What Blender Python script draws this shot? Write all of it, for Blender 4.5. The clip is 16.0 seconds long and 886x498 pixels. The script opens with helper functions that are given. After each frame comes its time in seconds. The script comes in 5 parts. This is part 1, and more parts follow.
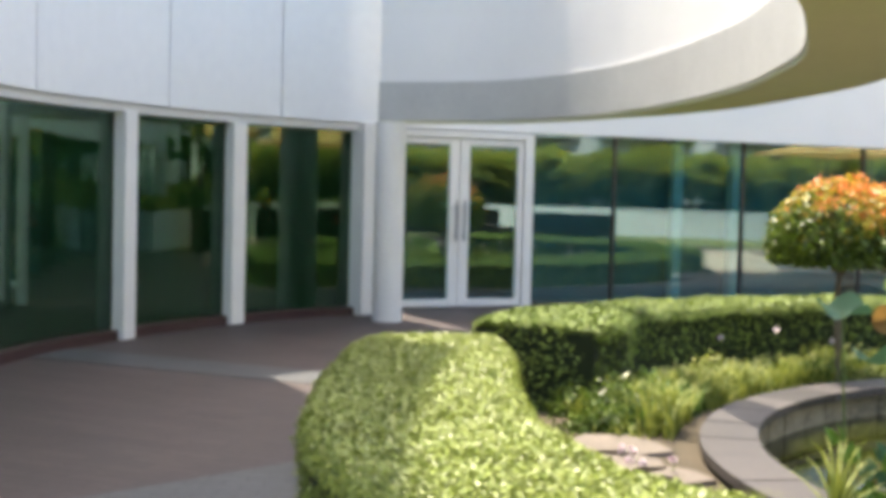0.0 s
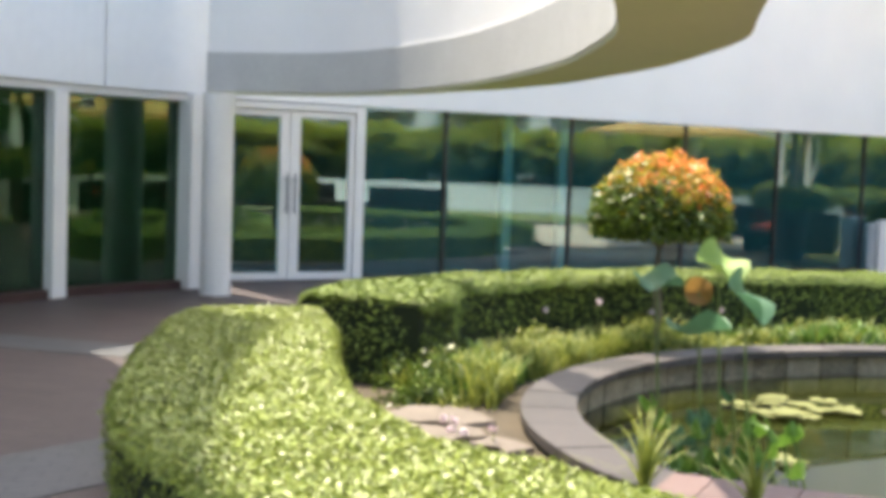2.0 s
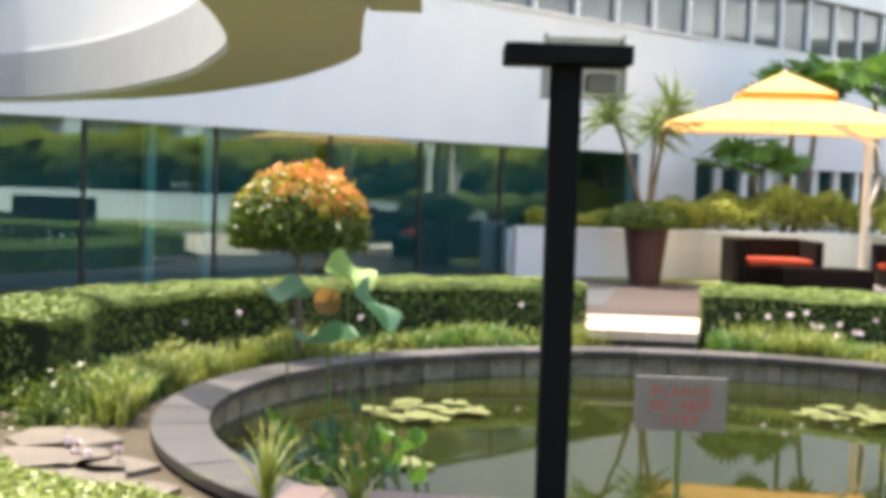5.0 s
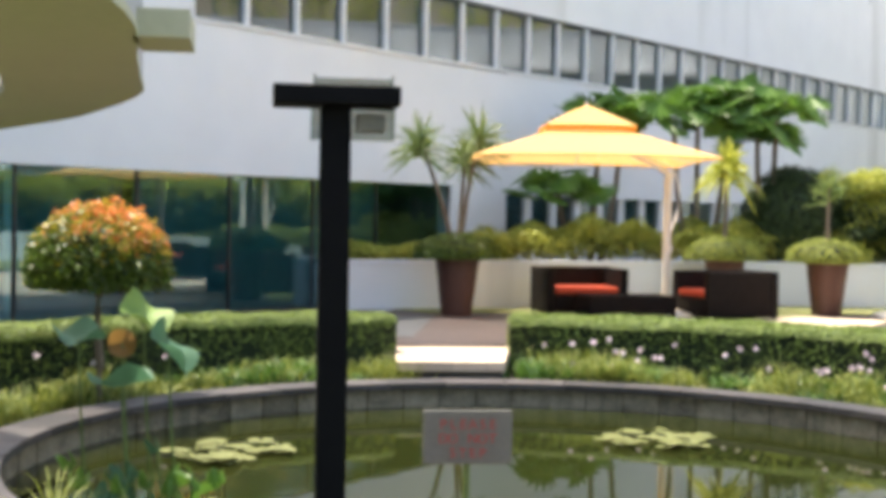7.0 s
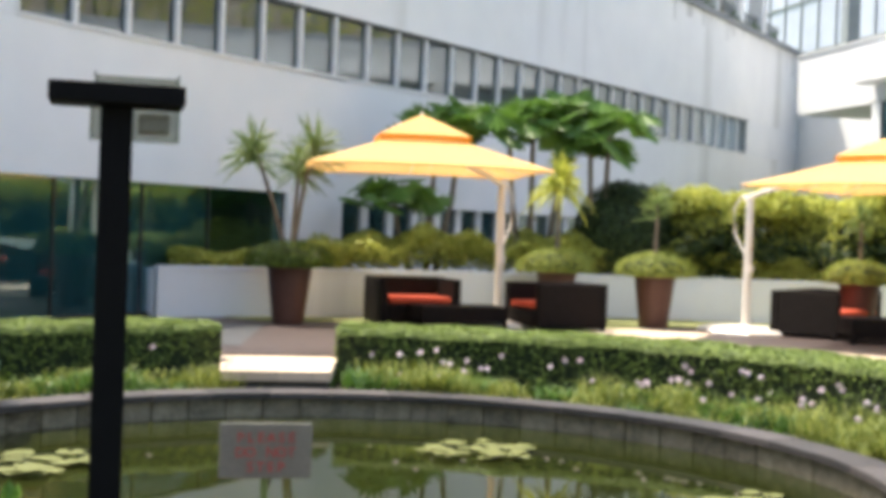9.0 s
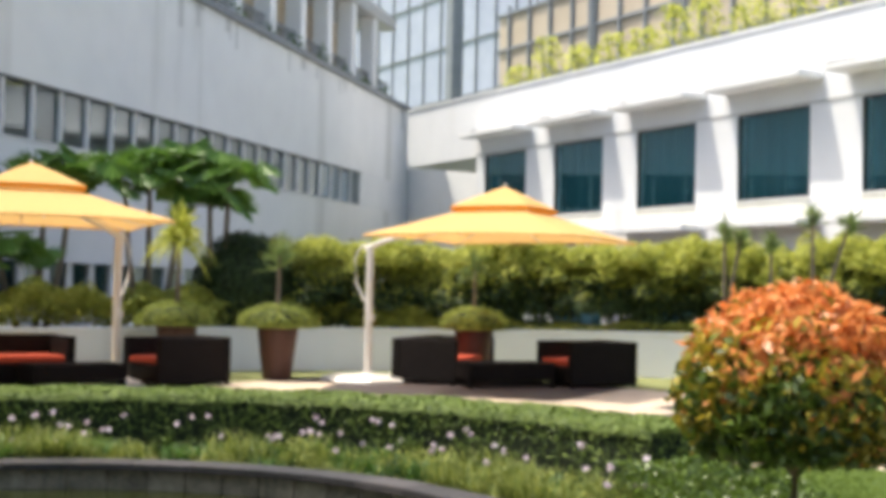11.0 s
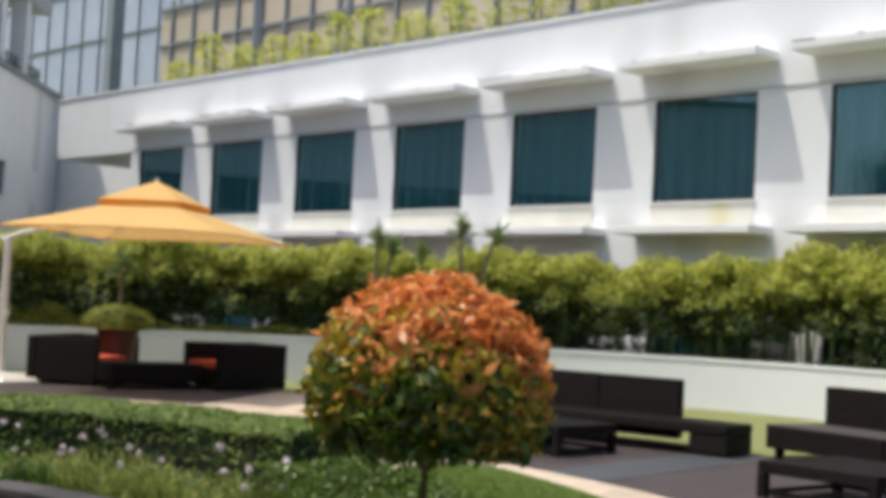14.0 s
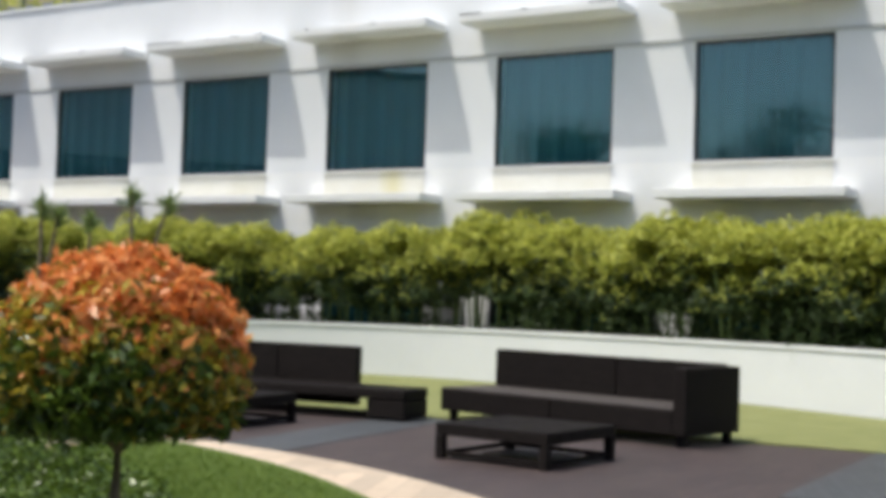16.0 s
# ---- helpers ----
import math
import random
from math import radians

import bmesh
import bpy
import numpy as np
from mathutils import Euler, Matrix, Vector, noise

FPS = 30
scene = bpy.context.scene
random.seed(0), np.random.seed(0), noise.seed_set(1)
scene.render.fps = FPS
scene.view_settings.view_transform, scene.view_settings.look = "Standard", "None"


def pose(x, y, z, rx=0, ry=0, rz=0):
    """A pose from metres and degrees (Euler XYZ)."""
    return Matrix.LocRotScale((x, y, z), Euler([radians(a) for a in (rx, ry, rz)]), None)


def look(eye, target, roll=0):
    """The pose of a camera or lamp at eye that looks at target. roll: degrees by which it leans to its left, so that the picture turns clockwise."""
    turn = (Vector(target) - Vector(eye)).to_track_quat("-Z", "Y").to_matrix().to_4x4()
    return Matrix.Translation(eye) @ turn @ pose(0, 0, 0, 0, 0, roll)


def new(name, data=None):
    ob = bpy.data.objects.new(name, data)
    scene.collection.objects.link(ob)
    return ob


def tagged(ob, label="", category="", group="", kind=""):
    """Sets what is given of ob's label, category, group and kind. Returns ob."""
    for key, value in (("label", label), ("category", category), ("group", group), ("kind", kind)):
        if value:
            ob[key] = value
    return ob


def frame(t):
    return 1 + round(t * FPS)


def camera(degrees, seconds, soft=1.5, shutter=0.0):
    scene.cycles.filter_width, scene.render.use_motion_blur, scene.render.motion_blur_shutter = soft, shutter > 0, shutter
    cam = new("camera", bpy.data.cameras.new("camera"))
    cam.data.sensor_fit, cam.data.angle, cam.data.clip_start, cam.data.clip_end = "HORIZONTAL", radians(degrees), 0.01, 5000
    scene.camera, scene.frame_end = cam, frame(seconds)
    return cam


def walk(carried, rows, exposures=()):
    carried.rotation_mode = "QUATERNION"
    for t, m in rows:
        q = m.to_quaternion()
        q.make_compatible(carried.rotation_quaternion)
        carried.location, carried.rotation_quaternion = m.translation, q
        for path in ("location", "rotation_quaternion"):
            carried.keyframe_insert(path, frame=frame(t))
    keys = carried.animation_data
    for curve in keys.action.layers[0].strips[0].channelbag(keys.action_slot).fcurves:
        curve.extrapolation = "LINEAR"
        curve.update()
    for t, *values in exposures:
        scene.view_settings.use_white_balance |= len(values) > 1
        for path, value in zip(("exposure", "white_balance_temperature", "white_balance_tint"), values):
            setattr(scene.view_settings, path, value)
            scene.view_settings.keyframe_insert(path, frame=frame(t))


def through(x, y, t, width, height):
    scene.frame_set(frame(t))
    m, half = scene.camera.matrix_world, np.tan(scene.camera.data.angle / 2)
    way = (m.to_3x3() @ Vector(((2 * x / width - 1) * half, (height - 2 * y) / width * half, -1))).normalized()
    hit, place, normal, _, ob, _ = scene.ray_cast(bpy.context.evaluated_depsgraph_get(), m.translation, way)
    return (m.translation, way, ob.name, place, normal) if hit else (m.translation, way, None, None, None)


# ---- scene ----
cam = camera(37.28, 16.0, soft=5.4)
# seconds, x, y, z, yaw, pitch, roll
ROWS = [
    (0.0, 0.090, -0.078, 1.526, 1.123, -2.744, -1.464),
    (0.5, 0.110, -0.066, 1.526, 0.483, -2.118, -1.559),
    (1.0, 0.122, -0.094, 1.523, -1.069, -3.249, -1.908),
    (1.5, 0.142, -0.102, 1.522, -3.026, -3.835, -1.834),
    (2.0, 0.202, -0.090, 1.515, -5.837, -3.649, -1.951),
    (2.5, 0.268, -0.118, 1.506, -7.919, -4.699, -2.069),
    (3.0, 0.333, -0.144, 1.515, -10.662, -6.069, -1.886),
    (3.5, 0.349, -0.140, 1.537, -13.397, -5.648, -1.770),
    (4.0, 0.386, -0.131, 1.550, -16.181, -4.650, -1.821),
    (6.5, 0.531, -0.215, 1.598, -25.881, -1.503, -1.256),
    (7.0, 0.590, -0.233, 1.605, -28.192, -1.359, -1.016),
    (7.5, 0.638, -0.250, 1.609, -30.325, -1.035, -1.519),
    (8.0, 0.701, -0.250, 1.610, -32.095, -1.349, -1.543),
    (8.5, 0.754, -0.238, 1.612, -33.132, -0.871, -1.427),
    (9.0, 0.814, -0.226, 1.611, -34.936, -0.797, -2.125),
    (9.5, 0.841, -0.164, 1.618, -36.400, -0.750, -2.758),
    (10.0, 0.835, -0.052, 1.633, -43.428, 0.171, -1.480),
    (12.5, 1.052, 0.150, 1.529, -57.167, 2.531, -2.747),
    (13.0, 1.112, 0.150, 1.532, -59.994, 2.733, -2.962),
    (13.5, 1.136, 0.151, 1.528, -62.006, 2.690, -2.633),
    (14.0, 1.162, 0.169, 1.525, -66.651, 2.758, -2.944),
    (14.5, 1.171, 0.210, 1.529, -72.810, 2.344, -0.835),
    (15.0, 1.195, 0.244, 1.524, -76.642, 1.973, -0.852),
    (15.5, 1.200, 0.264, 1.522, -77.973, 1.634, -1.592),
    (16.0, 1.205, 0.285, 1.525, -80.969, 1.999, -1.827),
]
walk(cam, [(t, pose(x, y, z, 90 + pitch, roll, yaw)) for t, x, y, z, yaw, pitch, roll in ROWS],
     exposures=[(0.0, 2.16, 7700, 9), (4.0, 2.18, 7400, 9), (7.0, 1.78, 7250, 9), (10.0, 1.41, 7100, 8), (12.5, 0.63, 6950, 8), (14.5, 0.40, 6700, 7), (16.0, 0.40, 6650, 6)])

# ---------------------------------------------------------------- world and sun
SUN_DIR = Vector((-0.465, 0.86, 2.28)).normalized()
world = bpy.data.worlds.new("sky")
scene.world = world
world.use_nodes = True
wn = world.node_tree.nodes
sky = wn.new("ShaderNodeTexSky")
sky.sky_type = "NISHITA"
sky.sun_disc = False
sky.sun_elevation = math.asin(SUN_DIR.z)
sky.sun_rotation = math.atan2(SUN_DIR.x, SUN_DIR.y)
sky.dust_density = 3.0
wn["Background"].inputs[1].default_value = 0.15
world.node_tree.links.new(sky.outputs[0], wn["Background"].inputs[0])
sun_data = bpy.data.lights.new("sun", "SUN")
sun_data.energy, sun_data.angle, sun_data.color = 2.4, radians(0.6), (1.0, 0.96, 0.90)
sun = new("sun", sun_data)
sun.matrix_world = look(SUN_DIR * 60, (0, 0, 0))


# ---------------------------------------------------------------- materials
def material(name, dark, light, rough=0.6, scale=3.0, fine=40.0, bump=0.1, metal=0.0, ior=1.5, island=0.0, coat=0.0, stain=None, stretch=(1, 1, 1), fine_mix=0.5, each=0.0):
    """Two scales of noise between two colours, fine relief; stain: a third colour in large patches."""
    m = bpy.data.materials.new(name)
    m.use_nodes = True
    t = m.node_tree
    n, l = t.nodes, t.links
    b = n["Principled BSDF"]
    co = n.new("ShaderNodeTexCoord")
    mp = n.new("ShaderNodeMapping")
    mp.inputs["Scale"].default_value = stretch
    l.new(co.outputs["Object"], mp.inputs[0])
    big = n.new("ShaderNodeTexNoise")
    big.inputs["Scale"].default_value, big.inputs["Detail"].default_value = scale, 6
    l.new(mp.outputs[0], big.inputs["Vector"])
    small = n.new("ShaderNodeTexNoise")
    small.inputs["Scale"].default_value, small.inputs["Detail"].default_value = fine, 4
    l.new(mp.outputs[0], small.inputs["Vector"])
    mix = n.new("ShaderNodeMix")
    mix.data_type = "FLOAT"
    mix.inputs[0].default_value = fine_mix
    l.new(big.outputs["Fac"], mix.inputs[2])
    l.new(small.outputs["Fac"], mix.inputs[3])
    value = mix.outputs[0]
    if island:
        ge = n.new("ShaderNodeNewGeometry")
        m2 = n.new("ShaderNodeMix")
        m2.data_type = "FLOAT"
        m2.inputs[0].default_value = island
        l.new(value, m2.inputs[2])
        l.new(ge.outputs["Random Per Island"], m2.inputs[3])
        value = m2.outputs[0]
    if each:
        oi = n.new("ShaderNodeObjectInfo")
        m3 = n.new("ShaderNodeMix")
        m3.data_type = "FLOAT"
        m3.inputs[0].default_value = each
        l.new(value, m3.inputs[2])
        l.new(oi.outputs["Random"], m3.inputs[3])
        value = m3.outputs[0]
    ramp = n.new("ShaderNodeMapRange")
    ramp.inputs[1].default_value, ramp.inputs[2].default_value = (0.3, 0.7) if not island else (0.15, 0.85)
    l.new(value, ramp.inputs[0])
    col = n.new("ShaderNodeMix")
    col.data_type = "RGBA"
    col.inputs[6].default_value, col.inputs[7].default_value = (*dark, 1), (*light, 1)
    l.new(ramp.outputs[0], col.inputs[0])
    out = col.outputs[2]
    if stain:
        sn = n.new("ShaderNodeTexNoise")
        sn.inputs["Scale"].default_value, sn.inputs["Detail"].default_value = scale * 0.35, 8
        sm = n.new("ShaderNodeMapping")
        sm.inputs["Scale"].default_value = (1.6, 1.6, 0.16)
        l.new(co.outputs["Object"], sm.inputs[0])
        l.new(sm.outputs[0], sn.inputs["Vector"])
        sr = n.new("ShaderNodeMapRange")
        sr.inputs[1].default_value, sr.inputs[2].default_value = 0.60, 0.80
        l.new(sn.outputs["Fac"], sr.inputs[0])
        sc = n.new("ShaderNodeMix")
        sc.data_type = "RGBA"
        sc.inputs[7].default_value = (*stain, 1)
        l.new(sr.outputs[0], sc.inputs[0])
        l.new(out, sc.inputs[6])
        out = sc.outputs[2]
    l.new(out, b.inputs["Base Color"])
    b.inputs["Roughness"].default_value, b.inputs["Metallic"].default_value = rough, metal
    b.inputs["IOR"].default_value, b.inputs["Coat Weight"].default_value = ior, coat
    if bump:
        bn = n.new("ShaderNodeBump")
        bn.inputs["Strength"].default_value, bn.inputs["Distance"].default_value = bump, 0.02
        l.new(small.outputs["Fac"], bn.inputs["Height"])
        l.new(bn.outputs[0], b.inputs["Normal"])
    return m


def leafy(name, dark, light, rough=0.6, through=0.35):
    """Leaves: each island its own tone, light passing through."""
    m = material(name, dark, light, rough, 1.2, 9.0, 0.0, island=0.6)
    t = m.node_tree
    n, l = t.nodes, t.links
    b = n["Principled BSDF"]
    tr = n.new("ShaderNodeBsdfTranslucent")
    mx = n.new("ShaderNodeMixShader")
    mx.inputs[0].default_value = through
    l.new(b.inputs["Base Color"].links[0].from_socket, tr.inputs[0])
    l.new(b.outputs[0], mx.inputs[1])
    l.new(tr.outputs[0], mx.inputs[2])
    l.new(mx.outputs[0], n["Material Output"].inputs[0])
    return m


def paving(name, dark, light, mortar, w, h, rough=0.55, turn=0.0):
    """Laid pavers: brick pattern with sunk joints and per-paver tone."""
    m = material(name, dark, light, rough, 1.1, 25.0, 0.15)
    t = m.node_tree
    n, l = t.nodes, t.links
    b = n["Principled BSDF"]
    co = n.new("ShaderNodeTexCoord")
    mp = n.new("ShaderNodeMapping")
    mp.inputs["Rotation"].default_value = (0, 0, radians(turn))
    l.new(co.outputs["Object"], mp.inputs[0])
    br = n.new("ShaderNodeTexBrick")
    br.inputs["Scale"].default_value = 1.0
    br.inputs["Brick Width"].default_value, br.inputs["Row Height"].default_value = w, h
    br.inputs["Mortar Size"].default_value = 0.006
    br.inputs["Color1"].default_value, br.inputs["Color2"].default_value = (0.82, 0.82, 0.82, 1), (1.12, 1.1, 1.08, 1)
    br.inputs["Mortar"].default_value = (*mortar, 1)
    l.new(mp.outputs[0], br.inputs["Vector"])
    mul = n.new("ShaderNodeMix")
    mul.data_type, mul.blend_type = "RGBA", "MULTIPLY"
    mul.inputs[0].default_value = 1.0
    l.new(b.inputs["Base Color"].links[0].from_socket, mul.inputs[6])
    l.new(br.outputs["Color"], mul.inputs[7])
    l.new(mul.outputs[2], b.inputs["Base Color"])
    return m


def glazing(name, tint, rough=0.0, f0=0.07, gloss=(0.85, 0.96, 0.94)):
    """Tinted pane: passes a coloured share of light, mirrors by Fresnel."""
    m = bpy.data.materials.new(name)
    m.use_nodes = True
    t = m.node_tree
    n, l = t.nodes, t.links
    n.remove(n["Principled BSDF"])
    tp, gl, mx, fr = n.new("ShaderNodeBsdfTransparent"), n.new("ShaderNodeBsdfGlossy"), n.new("ShaderNodeMixShader"), n.new("ShaderNodeLayerWeight")
    tp.inputs[0].default_value = (*tint, 1)
    gl.inputs["Roughness"].default_value = rough
    fr.inputs["Blend"].default_value = 0.5
    po, ma = n.new("ShaderNodeMath"), n.new("ShaderNodeMath")
    po.operation, ma.operation = "POWER", "MULTIPLY_ADD"
    po.inputs[1].default_value = 4.0
    ma.inputs[1].default_value, ma.inputs[2].default_value = 1 - f0, f0
    l.new(fr.outputs["Facing"], po.inputs[0])
    l.new(po.outputs[0], ma.inputs[0])
    gl.inputs["Color"].default_value = (*gloss, 1)
    l.new(ma.outputs[0], mx.inputs[0])
    l.new(tp.outputs[0], mx.inputs[1])
    l.new(gl.outputs[0], mx.inputs[2])
    l.new(mx.outputs[0], n["Material Output"].inputs[0])
    return m


WHITE = material("white_render", (0.76, 0.77, 0.78), (0.85, 0.85, 0.85), 0.7, 0.8, 30, 0.08, fine_mix=0.3)
WHITE_B = material("sunlit_hotel_render", (0.74, 0.75, 0.765), (0.82, 0.83, 0.84), 0.75, 0.8, 30, 0.1, stain=(0.66, 0.66, 0.65), fine_mix=0.3)
WHITE_WORN = material("weathered_white_render", (0.79, 0.79, 0.79), (0.87, 0.87, 0.86), 0.75, 0.9, 25, 0.12, stain=(0.54, 0.54, 0.51), fine_mix=0.3)
PANEL = material("white_metal_panel", (0.78, 0.80, 0.83), (0.84, 0.86, 0.88), 0.4, 0.6, 8, 0.02)
CONCRETE = material("pale_grey_concrete", (0.42, 0.43, 0.43), (0.54, 0.55, 0.54), 0.75, 1.5, 30, 0.1, stain=(0.40, 0.41, 0.40))
FRAME = material("white_painted_frame", (0.72, 0.72, 0.72), (0.80, 0.80, 0.79), 0.4, 3, 40, 0.03)
OLIVE = material("olive_soffit_paint", (0.52, 0.53, 0.36), (0.60, 0.60, 0.42), 0.8, 1.0, 25, 0.05)
DARK_FRAME = material("dark_metal_frame", (0.015, 0.018, 0.02), (0.03, 0.035, 0.04), 0.4, 4, 40, 0.02)
TEAL_FRAME = material("teal_metal_column", (0.30, 0.48, 0.50), (0.38, 0.56, 0.58), 0.4, 2, 30, 0.02)
TEAL_PANEL = material("dark_teal_sheet", (0.04, 0.115, 0.125), (0.08, 0.18, 0.19), 0.7, 0.5, 6, 0.0, stretch=(4, 4, 0.2))
GREEN_PANEL = material("dark_green_sheet", (0.007, 0.021, 0.014), (0.018, 0.040, 0.026), 0.7, 0.5, 6, 0.0, stretch=(4, 4, 0.2))
BLACK = material("black_powder_coat", (0.004, 0.004, 0.005), (0.008, 0.008, 0.009), 0.7, 6, 120, 0.05, ior=1.2)
GLASS = glazing("tinted_green_glass", (0.60, 0.80, 0.82), 0.0, 0.13, (0.78, 0.92, 0.97))
GLASS_L = glazing("dark_green_glass", (0.55, 0.76, 0.62), 0.0, 0.06, (0.75, 0.95, 0.82))
GLASS_B = glazing("teal_hotel_glass", (0.72, 0.90, 0.92), 0.0, 0.065, (0.70, 0.90, 0.98))
GLASS_DARK = glazing("dark_window_glass", (0.56, 0.64, 0.66), 0.0, 0.09)
GLASS_RIBBON = glazing("reflective_grey_glass", (0.45, 0.50, 0.52), 0.0, 0.13, (0.80, 0.86, 0.90))
ACRYLIC = glazing("hazed_acrylic", (0.62, 0.62, 0.58), 0.25)
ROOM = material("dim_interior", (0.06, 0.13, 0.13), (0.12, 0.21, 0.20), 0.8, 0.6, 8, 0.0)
CURTAIN = material("teal_curtain", (0.030, 0.085, 0.098), (0.085, 0.175, 0.19), 0.8, 1.0, 9, 0.0, stretch=(6, 6, 0.1))
PLINTH = material("dark_red_plinth", (0.035, 0.015, 0.015), (0.06, 0.026, 0.026), 0.5, 3, 40, 0.05)
BROWN_PAVE = paving("brown_pavers", (0.042, 0.030, 0.029), (0.080, 0.057, 0.055), (0.6, 0.6, 0.6), 0.4, 0.12, 0.6, 24)
GREY_PAVE = paving("dark_grey_pavers", (0.05, 0.055, 0.062), (0.085, 0.09, 0.098), (0.6, 0.6, 0.6), 0.2, 0.1, 0.55)
BEIGE_PAVE = paving("beige_stone_pavers", (0.50, 0.40, 0.30), (0.66, 0.54, 0.42), (0.75, 0.72, 0.7), 0.4, 0.2, 0.7)
PLANK = material("pink_brown_deck_board", (0.085, 0.053, 0.049), (0.16, 0.10, 0.092), 0.6, 1.5, 30, 0.15, stretch=(1, 8, 1), each=0.4)
COPING = material("grey_stone_coping", (0.022, 0.021, 0.023), (0.082, 0.072, 0.071), 0.55, 2.0, 40, 0.15, each=0.35)
POND_STONE = material("mossy_pond_stone", (0.075, 0.062, 0.038), (0.42, 0.355, 0.25), 0.75, 7, 25, 0.5, stain=(0.03, 0.032, 0.015), each=0.15)
SOIL = material("garden_soil", (0.045, 0.035, 0.022), (0.09, 0.07, 0.045), 0.95, 2, 40, 0.5)
SANDSTONE = material("beige_flagstone", (0.10, 0.082, 0.068), (0.185, 0.155, 0.13), 0.8, 2, 30, 0.15)
LAWN = material("clipped_lawn", (0.07, 0.12, 0.02), (0.14, 0.20, 0.04), 0.9, 2.5, 120, 0.6)
LAWN_DRY = material("dry_lawn", (0.17, 0.19, 0.06), (0.27, 0.28, 0.11), 0.9, 1.5, 120, 0.5)
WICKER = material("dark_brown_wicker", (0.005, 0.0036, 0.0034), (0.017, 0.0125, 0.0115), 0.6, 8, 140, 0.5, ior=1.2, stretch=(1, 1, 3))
# lighter wicker colour that paints sunlight on the sofa's seat tops
WICKER_GREY = material("sunlit_tone_wicker", (0.055, 0.047, 0.044), (0.10, 0.088, 0.083), 0.6, 8, 140, 0.4, ior=1.25, stretch=(1, 1, 3))
CUSHION = material("orange_red_cushion", (0.42, 0.05, 0.02), (0.55, 0.08, 0.035), 0.85, 3, 90, 0.15)
CANVAS = leafy("orange_yellow_canvas", (0.83, 0.52, 0.19), (0.89, 0.60, 0.25), 0.9, 0.35)
VALANCE = leafy("orange_canvas_edge", (0.80, 0.30, 0.03), (0.86, 0.36, 0.05), 0.9, 0.3)
PALE_METAL = material("off_white_aluminium", (0.70, 0.66, 0.60), (0.78, 0.74, 0.68), 0.35, 3, 50, 0.02)
TERRACOTTA = material("dark_brown_glazed_pot", (0.065, 0.025, 0.017), (0.125, 0.050, 0.033), 0.5, 2, 40, 0.1, stretch=(1, 1, 0.3))
BARK = material("grey_brown_bark", (0.10, 0.075, 0.05), (0.24, 0.19, 0.14), 0.85, 6, 40, 0.5, stretch=(1, 1, 0.3))
STEM = material("green_stem", (0.08, 0.13, 0.03), (0.16, 0.22, 0.06), 0.6, 5, 30, 0.05)
# near-black colour painted as the shade inside hedges and shrubs
HEDGE_CORE = material("hedge_inner_shade", (0.006, 0.012, 0.003), (0.016, 0.028, 0.007), 0.95, 5, 30, 0.3)
HEDGE_LEAF = leafy("yellow_green_hedge_leaf", (0.145, 0.20, 0.030), (0.265, 0.32, 0.058), 0.42, through=0.08)
HEDGE_LEAF_B = leafy("mid_green_hedge_leaf", (0.035, 0.075, 0.011), (0.26, 0.35, 0.06), through=0.06)
POT_LEAF = leafy("olive_pot_shrub_leaf", (0.15, 0.19, 0.025), (0.36, 0.41, 0.07), through=0.14)
GRASS_SHORT = leafy("bright_lawn_blade", (0.075, 0.14, 0.018), (0.20, 0.28, 0.04))
PLANTER_GRASS = leafy("olive_yellow_shrub_leaf", (0.24, 0.27, 0.03), (0.60, 0.60, 0.13), through=0.35)
GRASS_LEAF = leafy("yellow_green_grass_blade", (0.07, 0.115, 0.014), (0.36, 0.39, 0.085))
TOPI_GREEN = leafy("dark_green_topiary_leaf", (0.02, 0.05, 0.007), (0.16, 0.24, 0.03), 0.35, 0.3)
TOPI_RED = leafy("orange_red_new_leaf", (0.70, 0.20, 0.04), (0.93, 0.45, 0.155), 0.4, 0.35)
TOPI_GOLD = leafy("yellow_olive_leaf", (0.24, 0.23, 0.02), (0.58, 0.42, 0.05), 0.4, 0.35)
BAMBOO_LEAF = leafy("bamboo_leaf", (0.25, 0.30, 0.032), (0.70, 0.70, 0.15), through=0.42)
# dark copy of the bamboo leaf, with shade put into its colour
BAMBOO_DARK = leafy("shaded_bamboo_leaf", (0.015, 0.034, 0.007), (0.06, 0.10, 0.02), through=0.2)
PALM_LEAF = leafy("palm_leaf", (0.018, 0.06, 0.010), (0.13, 0.26, 0.04), 0.45)
YUCCA_LEAF = leafy("yucca_leaf", (0.10, 0.16, 0.04), (0.28, 0.36, 0.12))
LOTUS_LEAF = leafy("blue_green_lotus_leaf", (0.035, 0.115, 0.055), (0.085, 0.20, 0.105))
LILY_PAD = leafy("pale_olive_lily_pad", (0.085, 0.10, 0.022), (0.165, 0.18, 0.05), through=0.1)
LOTUS_YOUNG = leafy("bright_green_young_lotus", (0.09, 0.19, 0.035), (0.20, 0.31, 0.07), through=0.2)
TREE_LEAF = leafy("tree_leaf", (0.018, 0.045, 0.012), (0.075, 0.125, 0.03))
PETAL = leafy("pale_pink_petal", (0.62, 0.45, 0.55), (0.85, 0.78, 0.80), through=0.2)
DEAD_LEAF = leafy("withered_brown_leaf", (0.17, 0.09, 0.02), (0.27, 0.155, 0.045))
SIGN_FACE = material("brushed_grey_sign", (0.14, 0.135, 0.11), (0.235, 0.22, 0.185), 0.45, 3, 60, 0.03)
SIGN_RED = material("red_sign_paint", (0.40, 0.06, 0.045), (0.48, 0.09, 0.065), 0.6, 5, 40, 0.0)
